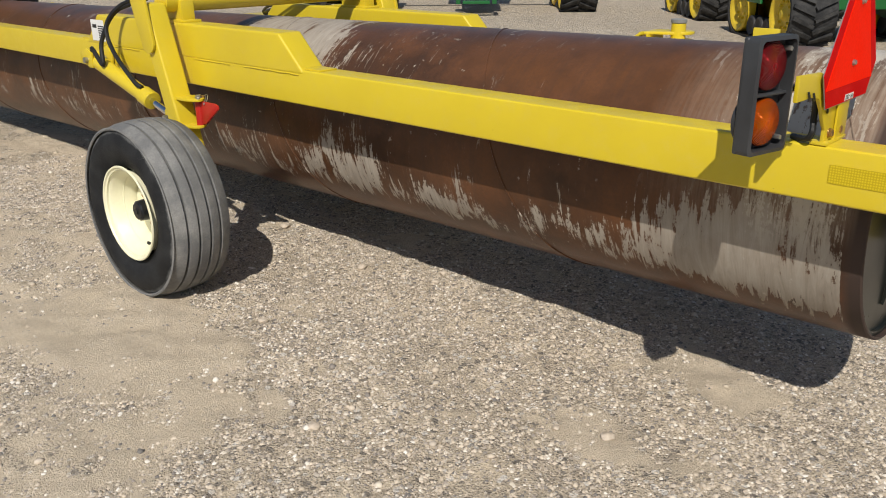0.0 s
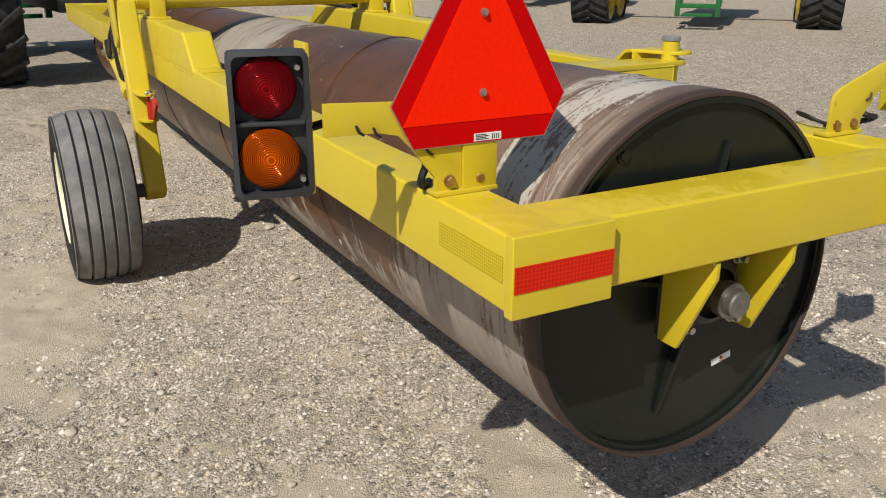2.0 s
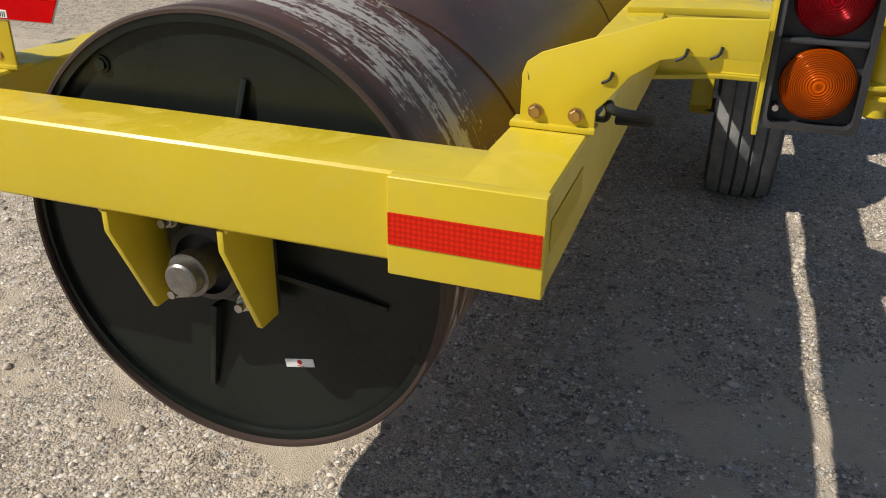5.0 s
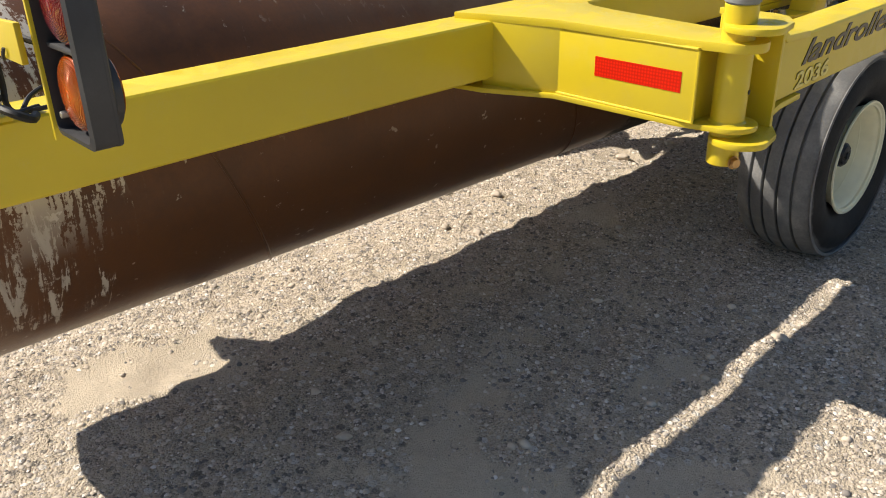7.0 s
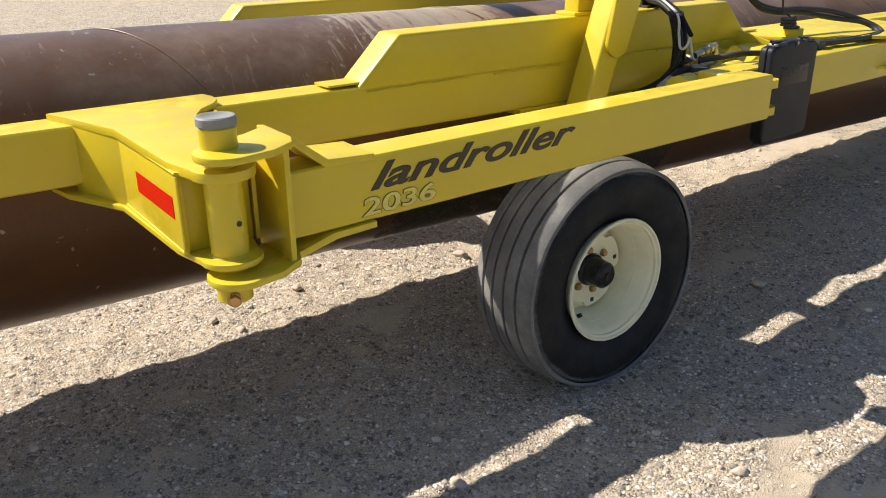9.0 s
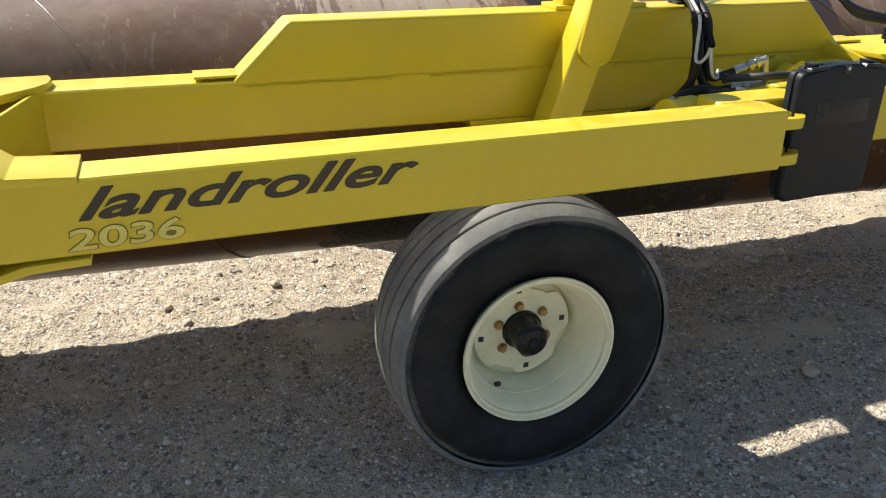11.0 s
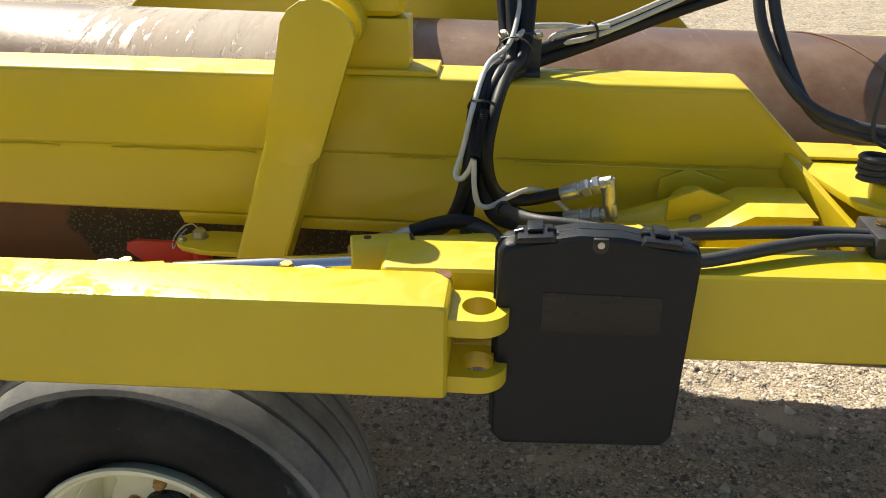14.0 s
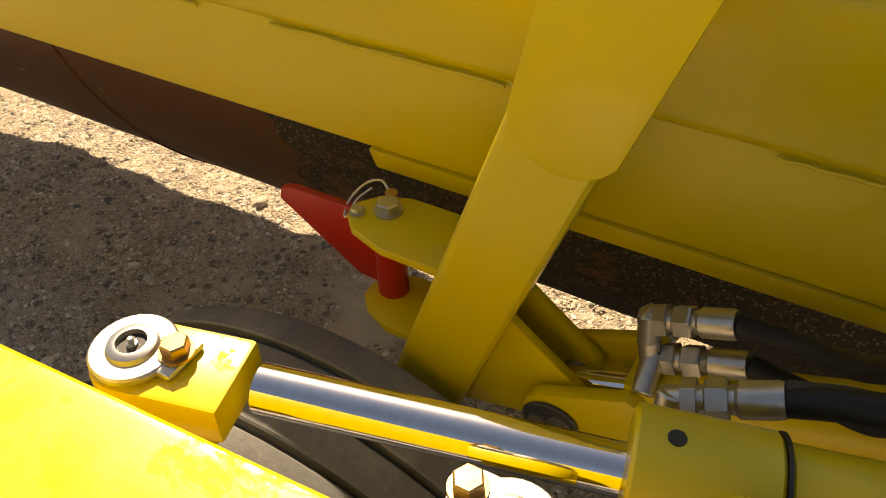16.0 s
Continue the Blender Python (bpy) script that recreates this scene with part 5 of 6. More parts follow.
    for f, mt, dz in ((0.0024, OLIVE, 0.0), (0.0010, OUTLINE, 0.0009)):
        lettering("2036", 0.066, mt, "lettering", ob, num @ Matrix.Translation((-0.014, 0.002, dz)) @ Matrix.Diagonal((1.66, 0.90, 1, 1)), 0.08, f, 0.0008)
    # paint knocked off one corner of the end
    bm = bmesh.new()
    prism(bm, [(-3.872, 1.146), (-3.866, 1.139), (-3.852, 1.138), (-3.846, 1.143), (-3.856, 1.150), (-3.862, 1.158), (-3.871, 1.163)], "z", 1.0555, 1.0566, 0)
    part("paint_chip", bm, RUST, ob, "red-brown primer showing through")
    return ob


arm = arm_near()


def arm_far():
    bm = bmesh.new()
    pts = [(-3.7565, 1.128), (-5.109, 1.065), (-5.109, 0.955), (-3.7565, 1.018)]
    prism(bm, pts, "z", 0.897, 1.050, 0.012, 3)
    return part("folding_arm", bm, YELLOW, roller)


arm_far()

# hydraulic cylinder that folds the arms
p, q = Vector((-3.2943, 1.083, 0.987)), Vector((-4.2235, 0.873, 0.977))
d = (q - p).normalized()
n_up = Vector((0, 0, 1))
bm = bmesh.new()
c0 = p + d * 0.40
rod(bm, c0, c0 + d * 0.105, 0.052, seg=36, ch=0.003)
rod(bm, c0 + d * 0.109, c0 + d * 0.53, 0.046, seg=36, ch=0.003)
rod(bm, c0 + d * 0.44, c0 + d * 0.53, 0.050, seg=36, ch=0.003)
fold = part("fold_cylinder", bm, YELLOW, roller)
bm = bmesh.new()
rod(bm, p + d * 0.10, c0 + d * 0.01, 0.021, seg=32)
part("piston_rod", bm, CHROME, fold, "polished chrome piston rod")
bm = bmesh.new()
ring(bm, c0 + d * 0.1055, d, 0.0525, 0.04, 0.003, 36)
part("seal", bm, INK, fold)
bm = bmesh.new()
hp = c0 + d * 0.03 + n_up * 0.0515
rod(bm, hp, hp + n_up * 0.001, 0.007, seg=14)
part("port_hole", bm, INK, fold)
for c, yaw in ((Vector((-3.2778, 1.084, 0.970)), 0.0), (Vector((-3.6320, 1.090, 0.980)), 1.0)):
    bm = bmesh.new()
    t = bmesh.new()
    nose = [(0.040 * math.cos(radians(-90 + 15 * k)), 0.040 * math.sin(radians(-90 + 15 * k))) for k in range(13)]
    prism(t, nose + [(-0.095 if yaw == 0 else -0.05, 0.040), (-0.095 if yaw == 0 else -0.05, -0.040)], "z", -0.020, 0.022, 0.005)
    box(t, -0.07 if yaw == 0 else -0.04, 0.04, -0.04, 0.04, -0.06, -0.030, 0.005)
    merge(bm, t, Matrix.Translation(c) @ Matrix.Rotation(math.atan2(d.y, d.x) + math.pi if yaw == 0 else math.atan2(d.y, d.x), 4, 'Z'))
    lug = part("clevis", bm, YELLOW, roller)
    bm = bmesh.new()
    z = c.z + 0.0225
    rod(bm, (c.x, c.y, z), (c.x, c.y, z + 0.009), 0.038, seg=32, ch=0.002)
    way = -1 if yaw == 0 else 1
    box(bm, c.x + min(0, way * 0.05), c.x + max(0, way * 0.05), c.y - 0.032, c.y + 0.012, z, z + 0.008, 0.006)
    part("pin_disc", bm, STEEL, lug, "zinc pin disc")
    bm = bmesh.new()
    lathe(bm, [(0, 0.023), (0.004, 0.021), (0.006, 0.017), (0.006, 0.0135), (0.0012, 0.0125)], (c.x, c.y, z + 0.009), (0, 0, 1), 28)
    part("pin_collar", bm, STEEL, lug)
    bm = bmesh.new()
    rod(bm, (c.x, c.y, z + 0.0092), (c.x, c.y, z + 0.0100), 0.0126, seg=20)
    part("bore", bm, INK, lug)
    bm = bmesh.new()
    lathe(bm, [(0, 0.0048), (0.003, 0.0048), (0.0035, 0.003), (0.006, 0.003), (0.0075, 0.0038), (0.009, 0.002), (0.009, 0)], (c.x, c.y, z + 0.0098), (0, 0, 1), 10)
    part("grease_nipple", bm, STEEL, lug)
    bm = bmesh.new()
    hexbolt(bm, (c.x + way * 0.038, c.y - 0.012, z + 0.008), (0, 0, 1), 0.0125, 0.013)
    part("bolt", bm, BRASS, lug)

# ---- black document box hung on the arm ----
bm = bmesh.new()
y0, y1 = 1.136, 1.192
pts = [(-3.9297, 0.82), (-3.9462, 0.800), (-4.1895, 0.812), (-4.2021, 0.83), (-4.206, 1.13), (-4.1992, 1.150), (-4.1408, 1.158), (-4.097, 1.166), (-4.0386, 1.166), (-3.99, 1.156), (-3.9365, 1.148), (-3.9297, 1.13)]
prism(bm, pts, "y", y0, y1, 0.011, 3)
case = part("document_box", bm, BLACK, roller, "black textured plastic document box")
bm = bmesh.new()
prism(bm, [(x * 1.0 + (0.004 if x > XC - 0.555 else -0.004), z) for x, z in pts], "y", 1.160, 1.166, 0.002)
part("lid_seam", bm, BLACK, case)
bm = bmesh.new()
box(bm, -4.1600, -3.9949, 1.1910, 1.1930, 1.010, 1.077, 0.001)
part("label_panel", bm, PANEL, case, "smooth blank label panel")
for x, tip in ((-3.9803, 5), (-4.1505, -5)):
    m = Matrix.Translation((x, 1.168, 1.158)) @ Matrix.Rotation(radians(tip), 4, 'Y')
    bm = bmesh.new()
    prism(bm, [(-0.030, -0.004), (-0.024, 0.005), (0.024, 0.005), (0.030, -0.004)], "y", -0.020, 0.026, 0.002, m=m)
    latch = part("latch", bm, PANEL, case)
    bm = bmesh.new()
    box(bm, -0.011, 0.011, -0.022, 0.010, 0.005, 0.011, 0.002, m=m)
    part("latch_lever", bm, PANEL, latch)
    for k in (-1, 1):
        bm = bmesh.new()
        rod(bm, m @ Vector((k * 0.016, 0.002, 0.006)), m @ Vector((k * 0.028, 0.002, 0.003)), 0.004, seg=10)
        part("latch_hinge", bm, PANEL, latch)
bm = bmesh.new()
prism(bm, [(-4.058, 1.164)] + [(-4.068 + 0.011 * math.cos(radians(-18 * k)), 1.152 + 0.011 * math.sin(radians(-18 * k))) for k in range(11)] + [(-4.078, 1.164)], "y", 1.180, 1.1935, 0.001)
part("screw_recess", bm, INK, case)
bm = bmesh.new()
rod(bm, (-4.068, 1.185, 1.155), (-4.068, 1.197, 1.156), 0.0048, seg=14)
part("screw", bm, STEEL, case)
bm = bmesh.new()
box(bm, -4.1068, -4.0289, 1.078, 1.142, 0.922, 1.022, 0.003)
part("hanger", bm, YELLOW, case)
case.location += Vector((-0.018, 0.0, -0.020))
case.scale.x = 1.05

# ---- far hinge plate on the front beam, with its post ----
PLAN.append(Matrix.Translation((0, 0, -0.030)) @ FRONT)
bm = bmesh.new()
prism(bm, [(-4.500, 0.53), (-4.5306, 0.70), (-4.5750, 0.86), (-4.6516, 0.93), (-4.8268, 0.95), (-4.9825, 1.12), (-5.45, 1.20), (-5.52, 0.53)], "z", 1.096, 1.110, 0.003)
far_plate = part("hinge_plate", bm, YELLOW, roller)
# bar that slopes down along the plate's edge
bm = bmesh.new()
prism(bm, [(-4.4587, 0.535), (-4.4723, 0.535), (-4.5838, 0.885), (-4.5702, 0.89)], "z", 1.115, 1.168, 0.003)
for v in bm.verts:
    v.co.z -= 0.29 * (v.co.y - 0.535)
part("lip_plate", bm, YELLOW, far_plate)
bm = bmesh.new()
rod(bm, (-4.6426, 0.832, 1.1), (-4.6426, 0.832, 1.142), 0.044, seg=32, ch=0.003)
part("post", bm, YELLOW, far_plate)
bm = bmesh.new()
rod(bm, (-4.640, 0.830, 1.142), (-4.640, 0.830, 1.152), 0.030, seg=28, ch=0.002)
part("washer", bm, DARKIRON, far_plate)
bm = bmesh.new()
coil = [(-4.604 + 0.030 * math.cos(k * 0.5), 0.830 + 0.026 * math.sin(k * 0.5), 1.150 + 0.0009 * k) for k in range(46)]
sweep(bm, coil, 0.0064, 8, smooth=False)
sweep(bm, [coil[-1], (-4.590, 0.805, 1.232), (-4.615, 0.770, 1.412), (-4.645, 0.725, 1.622)], 0.004, 8)
part("hose_holder", bm, DARKIRON, far_plate, "black spring steel hose holder")
bm = bmesh.new()
hexbolt(bm, (-4.655, 0.824, 1.152), (0, 0, 1), 0.014, 0.014)
part("bolt", bm, BRASS, far_plate)
PLAN.pop()
bm = bmesh.new()
prism(bm, [(-4.5641, 0.655), (-5.50, 0.655), (-5.44, 1.18), (-5.0019, 1.10), (-4.8365, 0.93), (-4.6322, 0.90)], "z", 0.935, 0.949, 0.003)
part("lower_plate", bm, YELLOW, far_plate)
# stop block with its arched flange
bm = bmesh.new()
prism(bm, [(-4.305, 0.91), (-4.320, 1.004), (-4.395, 1.044), (-4.505, 1.044), (-4.530, 0.970), (-4.530, 0.91)], "y", 0.80, 0.852, 0.008, 3)
part("stop_block", bm, YELLOW, far_plate)
bm = bmesh.new()
arch = [(-4.170, 0.985), (-4.235, 0.992), (-4.305, 1.004), (-4.360, 1.030), (-4.400, 1.050), (-4.510, 1.052)]
prism(bm, arch + [(x, z - 0.007) for x, z in arch[::-1]], "y", 0.72, 0.864, 0.002)
part("stop_flange", bm, YELLOW, far_plate)

# ---- hydraulic hoses and cables at the front beam ----
def hose(pts, r, mat=HOSE, label="", name="hose", parent=None):
    bm = bmesh.new()
    sweep(bm, pts, r, 12, 8)
    return part(name, bm, mat, parent or roller, label)


def near(p, dx=0.0, dy=0.0, dz=0.0):
    return Vector(p) + Vector((dx, dy, dz))


# loops at the far plate, returning along the second arm
RETURN = (
    ((-4.97, 1.005, 1.074), (-4.76, 0.995, 1.070), (-4.49, 0.976, 1.074), (-4.27, 1.000, 1.072), (-4.182, 1.018, 1.072), (-4.065, 1.005, 1.080), (-3.995, 0.977, 1.075), (-3.947, 0.888, 1.052)),
    ((-4.95, 1.030, 1.074), (-4.74, 1.020, 1.070), (-4.49, 1.000, 1.072), (-4.25, 1.085, 1.064), (-4.13, 1.085, 1.060), (-4.026, 1.060, 1.040), (-3.968, 0.985, 1.024), (-3.911, 0.900, 1.018), (-3.838, 0.885, 1.022), (-3.777, 0.885, 1.004)))
for k in range(2):
    o = 0.028 * k
    hose([(-4.3792 - o, 0.52, 1.62), (-4.4035 - o, 0.60, 1.42), (-4.4259 - o, 0.655, 1.315), (-4.4862 - o * 0.6, 0.735, 1.225 - o * 0.6), (-4.5835, 0.775, 1.190 - o * 0.5), (-4.7295, 0.80, 1.185 - o * 0.6), (-4.9143, 0.85, 1.165 - o), (-5.0798 + o, 0.92, 1.115), (-5.0992 + o, 0.985, 1.080)] + list(RETURN[k]), 0.0108, GREY_HOSE, "grey wrapped hydraulic hose" if k == 0 else "")
bm = bmesh.new()
box(bm, -4.5938, -4.5452, 0.925, 1.018, 1.034, 1.086, 0.006)
clip = part("hose_clip", bm, DARKIRON, roller)
bm = bmesh.new()
hexbolt(bm, (-4.570, 0.962, 1.086), (0, 0, 1), 0.008, 0.008)
part("bolt", bm, BRASS, clip)
bm = bmesh.new()
ring(bm, (-3.9475, 0.889, 1.0525), (0.47, -0.88, -0.02), 0.0150, 0.0090, 0.008, 18)
part("hose_cap", bm, INK, roller)
# pin of the cylinder's base end
bm = bmesh.new()
rod(bm, (-4.200, 0.868, 1.004), (-4.200, 0.868, 1.013), 0.038, seg=32, ch=0.002)
box(bm, -4.200, -4.148, 0.853, 0.898, 1.004, 1.012, 0.006)
disc3 = part("pin_disc", bm, STEEL, roller, "zinc pin disc")
bm = bmesh.new()
rod(bm, (-4.200, 0.868, 1.013), (-4.200, 0.868, 1.018), 0.021, 0.018, seg=6)
part("grease_nut", bm, STEEL, disc3)
bm = bmesh.new()
rod(bm, (-4.200, 0.868, 1.018), (-4.200, 0.868, 1.0185), 0.011, seg=16)
part("bore", bm, INK, disc3)
bm = bmesh.new()
hexbolt(bm, (-4.160, 0.880, 1.012), (0, 0, 1), 0.0125, 0.013)
part("bolt", bm, BRASS, roller)
PLAN.pop()

CL = Vector((-3.794, 0.620, 1.283))
TIE = Vector((-3.742, 0.806, 1.222))
TOP = Vector((-3.775, 0.500, 1.430))
# black lines to the rod side of the cylinder
BOW = Vector((-3.764, 0.716, 1.262))
F1, F2, F3 = Vector((-3.570, 0.763, 0.940)), Vector((-3.592, 0.762, 0.890)), Vector((-3.622, 0.899, 1.012))
hose([near(TOP, 0.02), near(CL, 0.020, -0.006), near(BOW, 0.012), near(TIE, 0.016, 0.0, -0.004), (-3.722, 0.846, 1.140), (-3.706, 0.852, 1.060), (-3.676, 0.815, 0.990), (-3.625, 0.772, 0.950), F1], 0.0118, label="black hydraulic hose")
hose([near(TOP, 0.0, 0.02), near(CL, 0.006, 0.010), near(BOW, -0.002, 0.012), near(TIE, 0.006, -0.014, -0.016), (-3.728, 0.822, 1.128), (-3.720, 0.826, 1.030), (-3.708, 0.820, 0.940), (-3.650, 0.775, 0.895), F2], 0.0118)
# lines to the base side
A1, B1, C1 = Vector((-3.893, 0.793, 1.058)), Vector((-3.905, 0.770, 1.000)), Vector((-3.866, 0.841, 1.008))
hose([near(TOP, -0.03, 0.01), near(CL, -0.014, 0.004), near(BOW, -0.018), near(TIE, -0.020, 0.004, -0.006), (-3.752, 0.842, 1.140), (-3.770, 0.826, 1.070), (-3.818, 0.800, 1.044), A1], 0.0118, label="black hydraulic hose")
hose([near(TOP, -0.05, 0.03), near(CL, -0.018, 0.010, -0.016), near(BOW, -0.016, -0.014, -0.014), near(TIE, -0.014, -0.020, -0.018), (-3.750, 0.814, 1.128), (-3.770, 0.800, 1.050), (-3.830, 0.782, 1.004), B1], 0.0118)
hose([near(TIE, -0.004, -0.018, -0.020), (-3.742, 0.816, 1.110), (-3.764, 0.832, 1.030), (-3.812, 0.845, 1.012), C1], 0.0118)
# line from the head along the barrel
hose([F3, (-3.665, 0.898, 1.030), (-3.712, 0.896, 1.038), (-3.752, 0.893, 1.024), (-3.775, 0.890, 1.006)], 0.0135)
# white cable with its loops
hose([(-3.800, 0.440, 1.520), (-3.802, 0.530, 1.400), near(CL, 0.008, 0.016, 0.026), (-3.745, 0.722, 1.280), near(TIE, 0.018, 0.016, 0.006), (-3.710, 0.848, 1.160), (-3.698, 0.868, 1.118), (-3.708, 0.878, 1.112), (-3.722, 0.884, 1.130), (-3.730, 0.884, 1.152)], 0.0050, WHITE_HOSE, "off-white electric cable", "cable")
hose([(-3.731, 0.886, 1.150), (-3.733, 0.894, 1.105), (-3.740, 0.899, 1.076), (-3.760, 0.893, 1.067), (-3.795, 0.845, 1.068), (-3.830, 0.800, 1.066), (-3.865, 0.778, 1.052), (-3.900, 0.772, 1.022), (-3.930, 0.775, 1.000)], 0.0048, WHITE_HOSE, "", "cable")
# corrugated sleeve over the cable
bm = bmesh.new()
pa, pb = Vector((-3.744, 0.826, 1.222)), Vector((-3.734, 0.886, 1.158))
prof = []
for k in range(24):
    prof += [(k * 0.0038, 0.0085), (k * 0.0038 + 0.0018, 0.0085), (k * 0.0038 + 0.0019, 0.0065), (k * 0.0038 + 0.0037, 0.0065)]
lathe(bm, prof, pa, pb - pa, 14)
part("cable_sleeve", bm, HOSE, roller, "black corrugated cable sleeve")
# tie straps
for c, w, r in ((TIE, (0.1, 0.7, -0.75), 0.029), (near(CL, 0.0, 0.03, 0.0), (0.15, 0.95, -0.2), 0.037), (Vector((-3.950, 0.500, 1.300)), (-0.85, -0.4, 0.1), 0.022)):
    bm = bmesh.new()
    ring(bm, Vector(c) - Vector((0, 0.004, 0)), w, r, r - 0.002, 0.005, 24)
    part("tie_strap", bm, INK, roller)
bm = bmesh.new()
box(bm, -3.845, -3.765, 0.596, 0.610, 1.236, 1.318, 0.003)
box(bm, -3.845, -3.765, 0.586, 0.640, 1.236, 1.246, 0.002)
clamp = part("hose_clamp", bm, DARKIRON, roller)
for x in (-3.838, -3.770):
    bm = bmesh.new()
    hexbolt(bm, (x, 0.618, 1.312), (0.1, 0.4, 1), 0.008, 0.009)
    part("bolt", bm, STEEL, clamp)
# lines that cross the drum to the far side
for k, (dy, dz) in enumerate(((0.0, 0.0), (0.0, -0.024))):
    hose([near(CL, -0.015, -0.01, dz - 0.01), (-3.850, 0.560, 1.278 + dz), (-3.955, 0.470, 1.296 + dz), (-4.210, 0.27, 1.350 + dz), (-4.540, 0.03, 1.40 + dz), (-4.87, -0.24, 1.38 + dz)], 0.0125, label="black hydraulic hose over the drum" if k == 0 else "")
hose([near(CL, 0.0, 0.010, 0.028), (-3.825, 0.575, 1.322), (-3.890, 0.530, 1.318), (-3.975, 0.480, 1.312), (-4.210, 0.290, 1.372), (-4.540, 0.04, 1.425)], 0.0058, WHITE_HOSE, "", "cable")
hose([(-4.210, 0.295, 1.362), (-3.985, 0.482, 1.300), (-3.895, 0.530, 1.284), (-3.868, 0.544, 1.287), (-3.872, 0.545, 1.300), (-3.920, 0.522, 1.308), (-3.985, 0.482, 1.310)], 0.0058, WHITE_HOSE, "", "cable")


# steel fittings
def fitting(p, q, r=0.0125):
    """A crimped ferrule, its swivel nut and the adaptor's hexagon, from the hose end p to q."""
    p, q = Vector(p), Vector(q)
    d, n = (q - p).normalized(), (q - p).length
    bm = bmesh.new()
    lathe(bm, [(0, 0), (0, r * 1.18), (n * 0.06, r * 1.26), (n * 0.40, r * 1.26), (n * 0.44, r * 1.0), (n * 0.50, r * 0.95), (n * 0.50, 0)], p, d, 20)
    ferrule = part("hose_fitting", bm, STEEL, roller, "zinc plated hose fitting")
    bm = bmesh.new()
    lathe(bm, [(0, 0), (0, r * 1.3), (n * 0.02, r * 1.42), (n * 0.20, r * 1.42), (n * 0.22, r * 1.25), (n * 0.22, 0)], p + d * n * 0.50, d, 6)
    part("swivel_nut", bm, STEEL, ferrule)
    bm = bmesh.new()
    rod(bm, p + d * n * 0.72, p + d * n * 0.80, r, seg=16)
    lathe(bm, [(0, 0), (0, r * 1.45), (n * 0.14, r * 1.45), (n * 0.15, r * 1.2), (n * 0.15, 0)], p + d * n * 0.79, d, 6)
    part("adaptor", bm, STEEL, ferrule)
    return ferrule


def elbow(name, arms, r=0.0125):
    bm = bmesh.new()
    for a, b in arms:
        rod(bm, a, b, r, seg=18, ch=0.002)
    return part(name, bm, STEEL, roller)


E1, E2, E3 = Vector((-3.490, 0.757, 0.903)), Vector((-3.506, 0.758, 0.852)), Vector((-3.545, 0.914, 0.984))
fitting(F1, E1)
fitting(F2, E2)
fitting(F3, E3)
elbow("elbow_fitting", ((near(E1, -0.006, 0, -0.003), near(E1, 0.012, 0, 0.006)), (near(E1, 0.004, 0.001, 0.010), near(E1, 0.0, 0.002, -0.030)), (near(E1, 0.0, 0.002, -0.026), near(E2, 0.008, 0.004, -0.004))))
elbow("tee_fitting", ((near(E2, -0.006, 0, 0), near(E2, 0.014, 0.002, 0.002)), (near(E2, 0.006, 0.002, 0.006), near(E2, 0.004, 0.040, -0.020))))
elbow("elbow_fitting", ((near(E3, -0.008, 0, 0.004), near(E3, 0.008, 0.002, -0.004)), (near(E3, 0.004, 0.0, 0.008), near(E3, 0.002, 0.014, -0.030))))
A2, B2, C2 = Vector((-3.966, 0.816, 1.090)), Vector((-3.976, 0.800, 1.022)), Vector((-3.938, 0.865, 0.998))
fitting(A1, A2)
fitting(B1, B2)
fitting(C1, C2)
elbow("elbow_fitting", ((near(A2, 0.008, -0.002, -0.003), near(A2, -0.016, 0.005, 0.006)), (near(A2, -0.008, 0.002, 0.012), near(A2, -0.014, 0.006, -0.040)), (near(A2, -0.014, 0.006, -0.034), near(A2, -0.021, 0.007, -0.060))))
elbow("tee_fitting", ((near(B2, 0.006), near(B2, -0.018, 0.016, 0.006)),))


# ---- loose stones that stand out ----
def stone(x, y, r, seed, label):
    rs = random.Random(seed)
    bm = bmesh.new()
    bmesh.ops.create_icosphere(bm, subdivisions=3, radius=1.0)
    for v in bm.verts:
        n = noise.noise(v.co * 1.3 + Vector((seed, 0, 0))) * 0.35 + noise.noise(v.co * 3.1 + Vector((0, seed, 0))) * 0.12
        v.co *= 1 + n
        v.co.x *= 1.25
        v.co.z *= 0.6
    bmesh.ops.scale(bm, vec=(r, r, r), verts=bm.verts)
    bmesh.ops.rotate(bm, cent=(0, 0, 0), matrix=Matrix.Rotation(rs.uniform(0, 6), 3, 'Z'), verts=bm.verts)
    h = float(ground_height(np.array([x]), np.array([y]))[0])
    low = min(v.co.z for v in bm.verts)
    bmesh.ops.translate(bm, vec=(x, y, h - low - 0.2 * r), verts=bm.verts)
    ob = part("stone", bm, STONE, None, angle=180)
    return tagged(ob, label, "stone", "loose stones on the yard")


